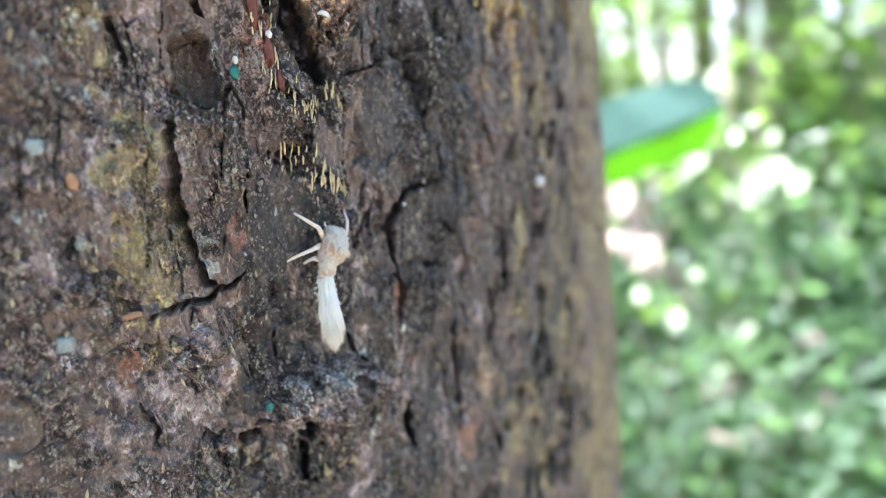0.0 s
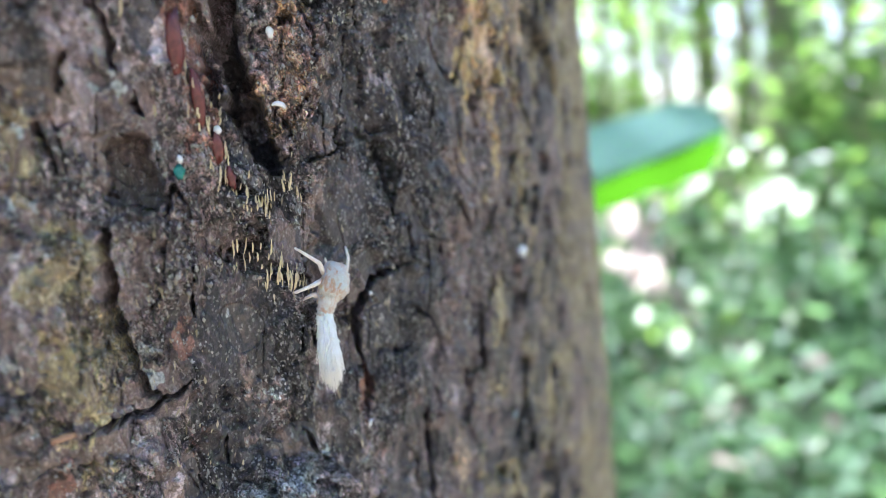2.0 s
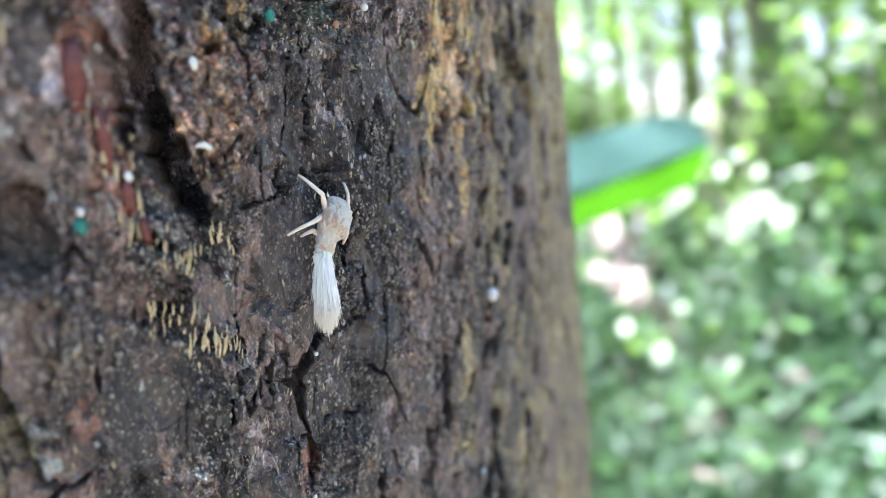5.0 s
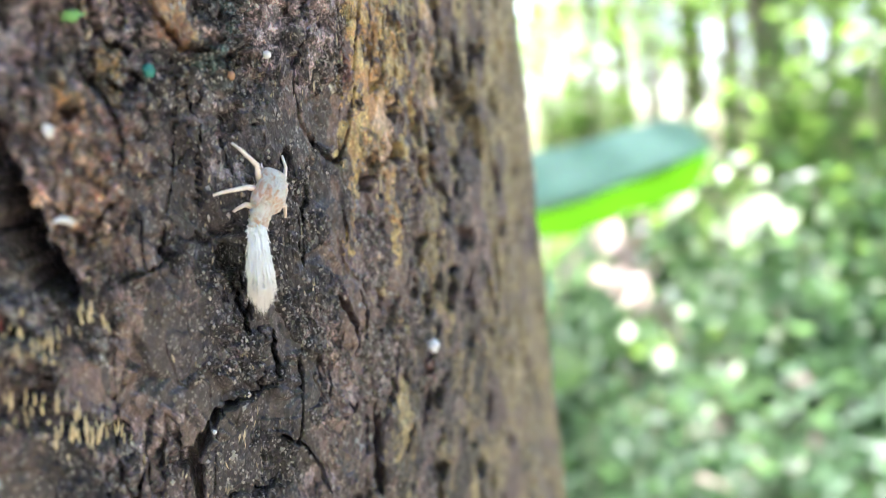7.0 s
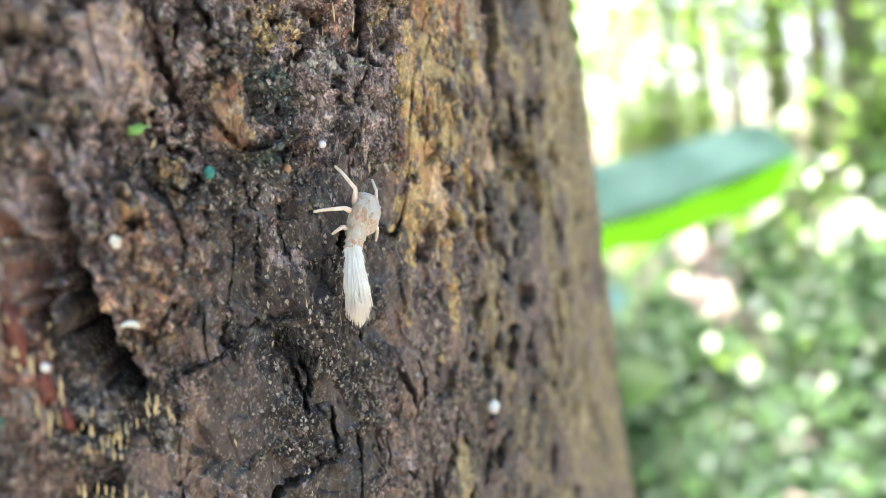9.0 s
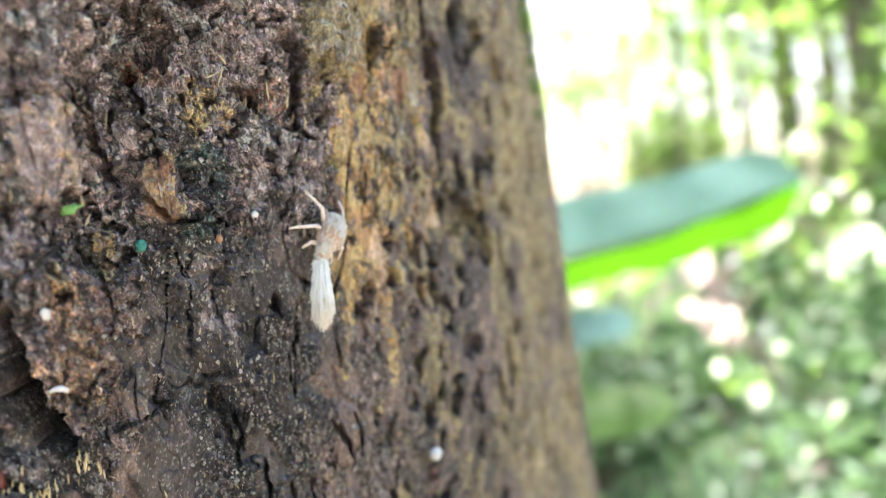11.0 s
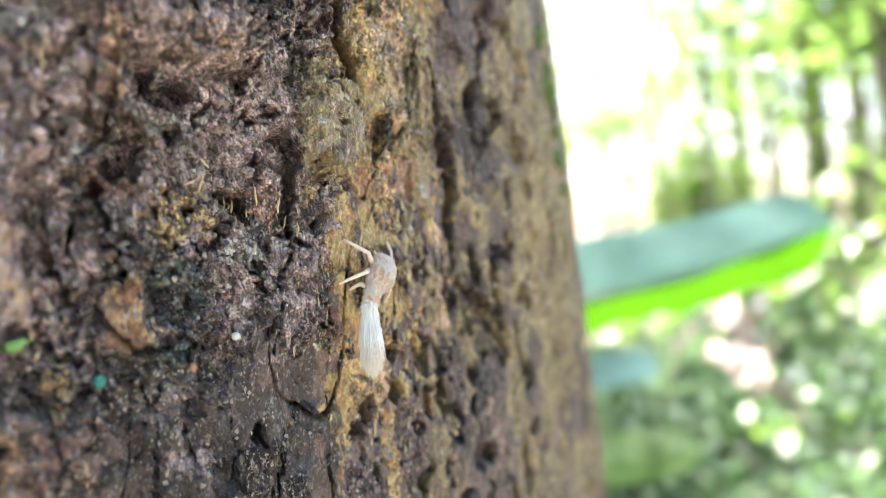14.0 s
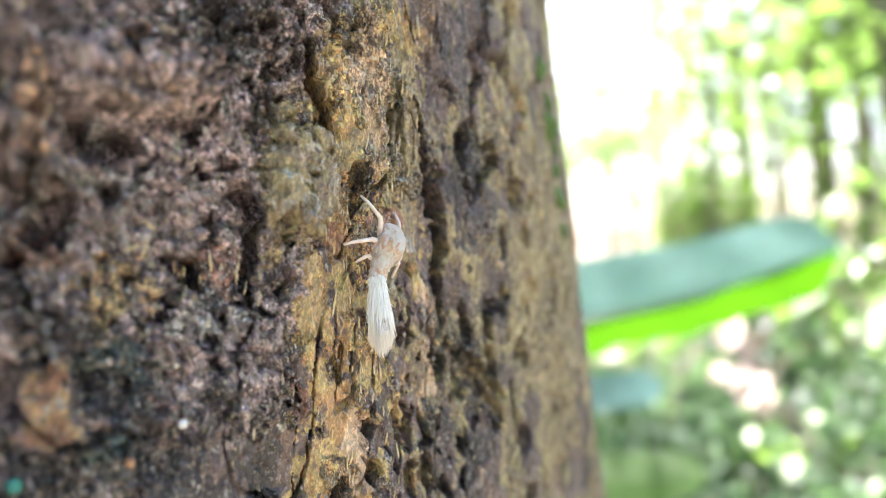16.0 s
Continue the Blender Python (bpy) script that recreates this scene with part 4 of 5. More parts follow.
    # moss cushions on the far rim of the bark
    rng = np.random.default_rng(21)
    for k, (u, v, size) in enumerate(((102, 52, 1.5), (104, 57, 1.1), (101, 64, 1.9), (105, 69, 1.3), (100, 74, 1.6), (106, 61, 0.9), (103, 46, 1.0))):
        on_bark("moss_tuft", blob_mesh("moss_tuft", size * mm, 1.4 * size * mm, 0.8 * size * mm, MOSS, 50 + k, 0.3), u, v, "small green moss tuft on the rim of the bark", "moss")
    # the curled white husk
    arc = [(0.9 * mm * math.cos(a), 0.55 * mm * math.sin(a), 0.35 * mm) for a in np.linspace(0.1, 2.6, 9)]
    husk = mesh_of("curled_husk", *tube(arc, [0.10 * mm, 0.2 * mm, 0.27 * mm, 0.3 * mm, 0.3 * mm, 0.27 * mm, 0.22 * mm, 0.16 * mm, 0.08 * mm], 8), EGG)
    on_bark("curled_husk", husk, -20.3, 14.3, "curled white insect husk beside the deep gash", "husk", 20, 0.1 * mm)
    # dry splinters
    for k, (u, v, turn, long) in enumerate(((8.8, 44.9, 35, 2.4), (7.6, 44.9, 82, 2.0), (9.8, 46.8, -30, 1.5), (14.0, 43.4, 8, 2.0), (-33.5, 23.5, 20, 2.2))):
        on_bark("splinter", sliver_mesh("splinter", long * mm, 0.16 * mm, FIBRE, 30 + k), u, v, "dry straw-coloured splinter caught on the bark", "splinter", turn, 0.2 * mm)


# ---- the insect ----
def insect():
    mm = 0.001
    root = tagged(new("planthopper_nymph"), "cream white planthopper nymph with orange blotches climbing the bark", "insect")

    def scaled(vf):
        return [tuple(c * mm for c in q) for q in vf[0]], vf[1]

    abdomen = []
    for k in range(15):
        s = k / 14
        y = -0.8 + 3.2 * s
        w = 0.80 + 0.66 * s ** 1.1 + 0.10 * math.cos(2 * math.pi * s * 4.5)
        abdomen.append((y, 0, w, 2.0 + 0.25 * s, 0.76 + 0.68 * s ** 1.1 + 0.10 * math.cos(2 * math.pi * s * 4.5)))
    part("abdomen", mesh_of("abdomen", *scaled(loft(abdomen, 24, 0.045, 1)), SKIN), root, "ringed cream abdomen with orange bands")
    thorax = [(1.9, 0, 1.1, 2.3, 1.2), (2.1, 0, 1.45, 2.35, 1.55), (2.6, 0, 1.62, 2.45, 1.72), (2.75, 0, 1.56, 2.45, 1.64), (3.3, 0, 1.64, 2.5, 1.74), (3.45, 0, 1.56, 2.5, 1.62), (4.0, 0, 1.52, 2.45, 1.6), (4.2, 0, 1.44, 2.42, 1.5), (4.6, 0, 1.46, 2.35, 1.46), (4.75, 0, 1.2, 2.3, 1.2)]
    part("thorax", mesh_of("thorax", *scaled(loft(thorax, 24, 0.03, 2)), SKIN), root, "humped cream thorax with orange streaks")
    head = [(4.1, 0, 1.05, 2.2, 1.1), (4.4, 0, 1.36, 2.2, 1.36), (4.75, 0, 1.42, 2.15, 1.36), (5.05, 0, 1.36, 2.1, 1.30), (5.3, 0, 1.22, 2.05, 1.16), (5.48, 0, 1.0, 2.0, 0.95), (5.58, 0, 0.62, 1.95, 0.6)]
    part("head", mesh_of("head", *scaled(loft(head, 20, 0.025, 3)), SKIN), root, "blunt cream head")
    for sx in (-1, 1):
        eye = part("eye", blob_mesh("eye", 0.28 * mm, 0.36 * mm, 0.34 * mm, LEG_SKIN, 4, 0.01), root, "pale bulging eye")
        eye.location = (sx * 1.08 * mm, 4.9 * mm, 2.15 * mm)
        pad = [(1.3, sx * 1.25, 0.12, 2.3, 0.35), (1.7, sx * 1.42, 0.22, 2.35, 0.72), (2.5, sx * 1.5, 0.26, 2.5, 0.9), (3.3, sx * 1.42, 0.22, 2.6, 0.75), (3.8, sx * 1.3, 0.10, 2.6, 0.4)]
        part("wing_pad", mesh_of("wing_pad", *scaled(loft(pad, 14, 0.01, 5)), SKIN), root, "cream wing pad with an orange edge")
        feeler = [(sx * 0.95, 5.2, 1.5), (sx * 1.2, 5.4, 1.4), (sx * 1.35, 5.75, 1.35)]
        part("antenna", mesh_of("antenna", *scaled(tube(feeler, [0.13, 0.14, 0.05], 7)), LEG_SKIN), root, "short pale antenna")
    # wax tail of many filaments
    rng = np.random.default_rng(8)
    pieces = []
    axis = 0.87 * Vector((2.0, -8.6, 3.0))
    side = axis.cross(Vector((0, 0, 1))).normalized()
    top = side.cross(axis).normalized()
    base = Vector((0, -0.3, 2.0))
    for k in range(900):
        a, r = rng.uniform(0, 2 * math.pi), rng.random() ** 0.5
        off = r * (math.cos(a) * side + math.sin(a) * top)
        reach = 1.12 - 0.20 * r * r - 0.40 * rng.random() ** 1.6
        start = base + 0.86 * off + axis * 0.55 * reach * rng.random()
        wild = Vector(rng.normal(size=3)) * 0.15 + off * rng.uniform(-0.1, 0.42)
        pts = [start]
        for s in (0.4, 0.75, 1.0):
            spread = 0.80 + 0.45 * s * reach - 0.22 * max(0.0, s * reach - 0.74) / 0.3
            goal = base + axis * s * reach + spread * off + wild * s * s
            pts.append(start.lerp(goal, 1.0 if s == 1.0 else 0.35 + 0.65 * s))
        thick = rng.uniform(0.055, 0.105)
        pieces.append(tube(pts, [thick, thick * 1.1, thick * 0.8, thick * 0.12], 4))
    # short tufts that stand off along the brush
    for k in range(210):
        a, s = rng.uniform(0, 2 * math.pi), rng.uniform(0.0, 0.8)
        off = math.cos(a) * side + math.sin(a) * top
        start = base + axis * s + (0.84 + 0.3 * math.sin(s * math.pi * 0.7)) * off
        tip = start + axis * rng.uniform(0.05, 0.11) + off * rng.uniform(0.05, 0.34) + Vector(rng.normal(size=3)) * 0.08
        pieces.append(tube([start - 0.15 * off, start.lerp(tip, 0.5), tip], [0.07, 0.055, 0.012], 4))
    core = [(s, 0, 0.80 + 0.36 * s, 0, 0.78 + 0.34 * s) for s in np.linspace(0, 0.72, 9)]
    verts, faces = loft([(y, x, w * (1 if y < 0.65 else 0.6), z, h * (1 if y < 0.65 else 0.6)) for y, x, w, z, h in core], 14, 0.05, 9)
    verts = [base + axis * q[1] + side * q[0] + top * q[2] for q in verts]
    pieces.append((verts, faces))
    part("wax_tail", mesh_of("wax_tail", *scaled(joined(pieces)), WAX), root, "brush-like tail of white wax filaments")
    # legs: hip, knee, ankle, claw; the hip is the part's origin
    plan = [
        (-1.2, 3.9, 1.7, -2.8, 4.9, 2.2, -4.6, 5.5, 1.2, -5.3, 5.8, 0.4),
        (-1.2, 3.1, 1.6, -2.8, 2.9, 2.1, -4.5, 2.0, 0.9, -5.2, 1.5, 0.3),
        (-0.8, 1.3, 1.4, -1.5, 1.2, 1.2, -1.7, 0.6, 0.6, -1.8, 0.2, 0.3),
        (1.0, 4.0, 1.3, 1.9, 5.2, 1.7, 1.3, 6.6, 1.7, 0.8, 7.7, 1.0),
        (1.2, 2.7, 1.5, 2.8, 2.6, 2.0, 4.0, 2.0, 0.8, 4.5, 1.7, 0.3),
        (0.8, 1.2, 1.2, 2.0, 0.9, 1.2, 2.8, 0.4, 0.6, 3.0, 0.0, 0.2)]
    legs = []
    for q in plan:
        hip = Vector(q[0:3])
        pts = [Vector(q[i:i + 3]) - hip for i in (0, 3, 6, 9)]
        mid = [pts[0], pts[0].lerp(pts[1], 0.5), pts[1], pts[1].lerp(pts[2], 0.5), pts[2], pts[3]]
        leg = part("leg", mesh_of("leg", *scaled(tube(mid, [0.30, 0.31, 0.25, 0.21, 0.18, 0.13], 9)), LEG_SKIN), root, "thin pale pinkish leg")
        leg.location = hip * mm
        legs.append((leg, hip * mm))
    return root, legs


# ---- the forest behind ----
def leaf_cloud(rng, centres, spread, count, size, droop=0.3):
    """Many folded leaves round the centres; returns verts and faces."""
    c = np.asarray(centres, float)
    pick = c[rng.integers(len(c), size=count)] + rng.normal(size=(count, 3)) * np.asarray(spread)
    d = rng.normal(size=(count, 3))
    d[:, 2] = np.abs(d[:, 2]) * -droop
    d /= np.linalg.norm(d, axis=1)[:, None]
    n = rng.normal(size=(count, 3)) * 0.55 + np.array([0, 0, 1.0])
    s = np.cross(d, n)
    s /= np.linalg.norm(s, axis=1)[:, None]
    n = np.cross(s, d)
    long = (size * rng.lognormal(0, 0.35, count))[:, None]
    wide = long * rng.uniform(0.22, 0.36, count)[:, None]
    base, tip = pick, pick + d * long
    mid = pick + d * long * 0.45 - n * long * 0.04
    left, right = mid + s * wide + n * wide * 0.35, mid - s * wide + n * wide * 0.35
    verts = np.stack([base, left, tip, right, mid], 1).reshape(-1, 3)
    k = np.arange(count)[:, None] * 5
    faces = np.concatenate([k + np.array([[0, 4, 1]]), k + np.array([[4, 2, 1]]), k + np.array([[0, 3, 4]]), k + np.array([[4, 3, 2]])])
    return verts, faces


def quick_mesh(name, verts, faces, material):
    me = bpy.data.meshes.new(name)
    me.from_pydata(verts.tolist(), [], faces.tolist())
    me.materials.append(material)
    me.update()
    return me


def forest_tree(height, radius, seed, material, leaves, size, first):
    """A slim tree: tapered bent trunk with limbs, and a loose crown from the height first up."""
    rng = np.random.default_rng(seed)
    root = tagged(new("forest_tree"), "slim forest tree with a loose green crown", "tree", "forest trees")
    bend = [(0.05 * height * 0.3 * rng.normal() * s, 0.05 * height * 0.3 * rng.normal() * s, height * s) for s in np.linspace(0, 1, 9)]
    bend[0] = (0, 0, -0.15)
    pieces = [tube(bend, [radius * (1.25 if k == 0 else 1 - 0.085 * k) for k in range(9)], 12)]
    tips = []
    for k in range(14):
        s = rng.uniform(first / height, 0.98)
        at = Vector(bend[int(s * 8)])
        at.z = height * s
        a = rng.uniform(0, 2 * math.pi)
        long = rng.uniform(0.5, 1.5) * (1.25 - s)
        end = at + Vector((math.cos(a) * long, math.sin(a) * long, rng.uniform(-0.1, 0.5) * long))
        half = at.lerp(end, 0.5) + Vector((0, 0, 0.08))
        pieces.append(tube([at, half, end], [radius * 0.3, radius * 0.2, radius * 0.07], 6))
        tips += [half, end, end]
    part("trunk", mesh_of("trunk", *joined(pieces), TREE_BARK), root, "grey brown trunk with thin limbs")
    v, f = leaf_cloud(rng, [tuple(q) for q in tips], (0.30, 0.30, 0.24), leaves, size)
    part("crown", quick_mesh("crown", v, f, material), root, "loose crown of many green leaves")
    return root


def shrub(height, wide, seed, material, leaves, size):
    rng = np.random.default_rng(seed)
    root = tagged(new("understory_shrub"), "leafy green shrub of the forest floor", "shrub", "understory shrubs")
    tips = []
    for k in range(9):
        a, r = rng.uniform(0, 2 * math.pi), wide * rng.uniform(0.2, 1.0)
        end = Vector((math.cos(a) * r, math.sin(a) * r, height * rng.uniform(0.55, 1.0)))
        half = Vector((end.x * 0.35, end.y * 0.35, end.z * 0.55))
        part("stem", mesh_of("stem", *tube([Vector((0, 0, -0.08)), half, end], [0.012, 0.009, 0.004], 6), TREE_BARK), root)
        tips += [half, end, end, half.lerp(end, 0.5)]
    v, f = leaf_cloud(rng, [tuple(q) for q in tips], (0.13 * wide + 0.05, 0.13 * wide + 0.05, 0.12), leaves, size)
    part("foliage", quick_mesh("foliage", v, f, material), root, "dense small green leaves")
    return root


def undergrowth(height, wide, seed, material, leaves, size, label, look_of):
    """A clump of large soft leaves close to the ground."""
    rng = np.random.default_rng(seed)
    root = tagged(new("undergrowth_clump"), label, "plant", "undergrowth clumps")
    tips = []
    for k in range(11):
        a, r = rng.uniform(0, 2 * math.pi), wide * rng.uniform(0.15, 1.0)
        end = Vector((math.cos(a) * r, math.sin(a) * r, height * rng.uniform(0.4, 1.0)))
        half = Vector((end.x * 0.4, end.y * 0.4, end.z * 0.6))
        part("stem", mesh_of("stem", *tube([Vector((0, 0, -0.08)), half, end], [0.010, 0.008, 0.004], 6), TREE_BARK), root)
        tips += [half, end, half.lerp(end, 0.5)]
    v, f = leaf_cloud(rng, [tuple(q) for q in tips], (0.16 * wide + 0.05, 0.16 * wide + 0.05, 0.10), leaves, size, 0.6)
    part("foliage", quick_mesh("foliage", v, f, material), root, look_of)
    return root


def blade_mesh(name, spine, across, half_width, material, fold, waves, under=None):
    """A long leaf blade: spine points, the direction of its upper half, and of its lower half."""
    rows, cols = 34, 7
    verts, faces = [], []
    pts = [Vector(q) for q in spine]
    for i in range(rows + 1):
        s = i / rows
        k = min(int(s * (len(pts) - 1)), len(pts) - 2)
        c = pts[k].lerp(pts[k + 1], s * (len(pts) - 1) - k)
        w = half_width * (1 - 0.35 * s) * math.sqrt(max(0.02, 1 - max(0.0, (s - 0.86) / 0.14) ** 2))
        for j in range(-cols, cols + 1):
            f = j / cols
            d, wide = Vector(across) if f > 0 else Vector(fold), w
            if under and f < 0:
                # the hanging half stays broad to its blunt, torn end
                wide = half_width * 0.9 * (1 - 0.05 * s) * (1 + 0.07 * math.sin(55 * s) + 0.05 * math.sin(23 * s)) * math.sqrt(max(0.02, 1 - max(0.0, (s - 0.94) / 0.06) ** 2))
            curl = 0.004 * math.sin(s * waves + f * 2) * abs(f)
            verts.append(c + d * abs(f) * wide + Vector((0, -1, 0.2)) * curl)
    n = 2 * cols + 1
    for i in range(rows):
        for j in range(n - 1):
            a = i * n + j
            faces.append((a, a + 1, a + 1 + n, a + n))
    me = mesh_of(name, verts, faces, material)
    # the halves of one leaf are coloured apart for how light falls on them
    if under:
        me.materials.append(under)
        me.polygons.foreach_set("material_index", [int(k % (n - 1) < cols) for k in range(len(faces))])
    return me


def broad_leaf_plant():
    root = tagged(new("broad_leaf_plant"), "wild banana plant with long drooping bright green leaves", "plant")
    part("leaf_blade", blade_mesh("leaf_blade", [(-0.30, 1.72, 1.20), (0.085, 1.64, 1.195), (0.33, 1.60, 1.24), (0.552, 1.556, 1.312)], (0.0, 0.44, 0.58), 0.235, BROAD_LEAF_SKYLIT, (0.0, 0.05, -0.34), 26, HANGING_LEAF_BACKLIT), root, "long folded green leaf, its hanging half lit through")
    part("leaf_blade", blade_mesh("leaf_blade", [(-0.35, 1.95, 0.95), (0.05, 1.92, 0.99), (0.27, 1.90, 1.01)], (0.0, 0.2, 0.6), 0.10, COOL_BLADE, (0.0, -0.1, -0.5), 20), root, "lower bluish green leaf")
    part("leaf_blade", blade_mesh("leaf_blade", [(-0.30, 2.3, 0.55), (0.12, 2.25, 0.68), (0.40, 2.2, 0.72)], (0.0, 0.70, 0.5), 0.16, LEAF, (0.0, -0.4, -0.4), 18), root, "low green leaf in the shade")
    stem = [(-0.55, 1.80, 0.0), (-0.52, 1.80, 0.5), (-0.45, 1.77, 1.0), (-0.30, 1.72, 1.2), (0.085, 1.64, 1.19), (0.33, 1.60, 1.235)]
    part("leaf_stalk", mesh_of("leaf_stalk", *tube(stem, [0.045, 0.035, 0.02, 0.012, 0.008, 0.004], 10), LEAF_COOL), root, "smooth green stalk and midrib")
    return root


def dead_branch(points, radius, label):
    root = tagged(new("dead_branch"), label, "branch", "dead branches")
    radii = [radius * (1 - 0.6 * k / (len(points) - 1)) for k in range(len(points))]
    pieces = [tube(points, radii, 9)]
    a, b = Vector(points[1]), Vector(points[2])
    pieces.append(tube([a.lerp(b, 0.3), a.lerp(b, 0.3) + Vector((0.12, 0.1, 0.22)), a.lerp(b, 0.3) + Vector((0.2, 0.16, 0.45))], [radius * 0.5, radius * 0.4, radius * 0.2], 7))
    part("wood", mesh_of("wood", *joined(pieces), DEAD_WOOD), root, "bare pinkish brown wood")
    return root


def hanging_leaf(name, material, az, el, dist, long, turn, label, seed):
    """A single curled leaf on a thin twig, its face turned to the light behind it."""
    rng = np.random.default_rng(seed)
    a, e = radians(az), radians(el)
    o = Vector((dist * math.sin(a) * math.cos(e), dist * math.cos(a) * math.cos(e), 1.3 + dist * math.sin(e)))
    root = tagged(new(name), label, "leaf", "sunlit hanging leaves")
    root.matrix_basis = Matrix.Translation(o) @ pose(0, 0, 0, rng.uniform(-25, 15), turn, rng.uniform(-25, 25))
    verts, faces = [], []
    for i in range(9):
        s = i / 8
        w = long * 0.36 * math.sin(math.pi * (0.06 + 0.90 * s)) ** 0.8
        for j in range(-3, 4):
            f = j / 3
            verts.append((f * w, 0.10 * long * f * f + 0.08 * long * math.sin(3 * s + f), (0.5 - s) * long))
    for i in range(8):
        for j in range(6):
            q = i * 7 + j
            faces.append((q, q + 1, q + 8, q + 7))
    part("blade", mesh_of("blade", verts, faces, material), root)
    twig = [(0, 0.0, 0.5 * long), (0.05 * long, 0.02, 0.9 * long), (0.2 * long, 0.10, 1.6 * long)]
    part("twig", mesh_of("twig", *tube(twig, [0.002, 0.002, 0.003], 6), TREE_BARK), root)
    return root


def hanging_leaves():
    for k, (az, el, dist, long, turn) in enumerate(((12.2, -5.4, 2.85, 0.13, 25), (12.7, -8.4, 2.8, 0.10, 50), (13.7, -9.2, 2.8, 0.13, 55), (14.5, -10.2, 2.75, 0.10, 40), (11.4, -8.2, 3.1, 0.09, 60))):
        hanging_leaf("dry_leaf", DRY_LEAF, az, el, dist, long, turn, "pale pinkish dry leaf hanging over a dead branch", 60 + k)
    # sun glints in the foliage, put in as added pale leaves
    for k, (az, el, dist, long, turn) in enumerate(((21.4, -4.4, 3.0, 0.13, 80), (22.4, -4.0, 3.1, 0.12, 60), (21.2, -5.7, 3.05, 0.10, 85), (17.4, -3.0, 3.2, 0.11, 40), (16.8, -3.8, 3.3, 0.08, 10), (20.2, -8.0, 3.1, 0.08, 30), (18.1, -6.6, 3.2, 0.07, 0), (22.6, -1.9, 3.3, 0.07, 20), (19.2, -0.4, 3.4, 0.10, 10), (19.0, 2.4, 3.6, 0.09, 50), (20.1, -10.2, 3.1, 0.06, 0), (26.3, -4.6, 3.0, 0.07, 20), (15.6, -14.0, 2.6, 0.07, 30), (29.0, -9.5, 2.9, 0.07, 50), (24.5, -20.5, 2.5, 0.11, 75))):
        hanging_leaf("pale_leaf", GLINT_LEAF, az, el, dist, long, turn, "pale green young leaf glowing in the sun", 80 + k)
    for k, (az, el, dist, long, turn) in enumerate(((16.9, -1.7, 3.2, 0.10, 30), (23.6, -4.8, 3.0, 0.12, 70), (15.2, -6.2, 3.1, 0.06, 20), (19.6, -5.4, 3.0, 0.06, 60), (21.9, -7.4, 3.0, 0.05, 10), (26.8, -8.2, 2.9, 0.06, 40), (17.0, -10.8, 2.8, 0.06, 80), (23.2, -12.4, 2.7, 0.05, 30), (13.4, -12.2, 2.8, 0.06, 0), (20.6, -14.8, 2.6, 0.05, 50), (28.4, -2.0, 3.2, 0.06, 20), (18.6, -17.6, 2.5, 0.05, 70))):
        hanging_leaf("pale_leaf", GLINT_LEAF, az, el, dist, long, turn, "small pale green leaf glowing in the sun", 100 + k)


def at(az, dist, z=0.0, turn=0.0, s=1.0):
    """A place so many degrees to the right of the y axis, so far off."""
    a = radians(az)
    return pose(dist * math.sin(a), dist * math.cos(a), z, 0, 0, turn) @ Matrix.Diagonal((s, s, s, 1))


def ground_sheet():
    rng = np.random.default_rng(3)
    rings = [0.0, 0.6, 1.0, 1.5, 2, 2.6, 3.3, 4, 5, 6, 7.5, 9, 11, 14, 18, 24, 35, 60, 120, 300, 900]
    verts, faces = [(0, 0, 0)], []
    n = 72
    for r in rings[1:]:
        for k in range(n):
            a = 2 * math.pi * k / n
            x, y = r * math.cos(a), r * math.sin(a)
            z = 0.05 * float(fbm(np.array([x / 1.7]), np.array([y / 1.7]), 5, 3)[0])
            verts.append((x, y, z))
    for k in range(n):
        faces.append((0, 1 + k, 1 + (k + 1) % n))
    for i in range(len(rings) - 2):
        for k in range(n):
            a, b = 1 + i * n + k, 1 + i * n + (k + 1) % n
            faces.append((a, a + n, b + n, b))
    return tagged(new("ground", mesh_of("ground", verts, faces, LITTER)), "forest floor of brown leaf litter and soil", "ground", kind="structure")


def place_copies(made, spots):
    """The first spot moves the thing itself, the others get copies."""
    for k, m in enumerate(spots):
        if k == 0:
            made.matrix_basis = m
        else:
            t, q, s = m.decompose()
            c = copy_thing(made, Matrix.LocRotScale(t, q, None))
            c.scale = s


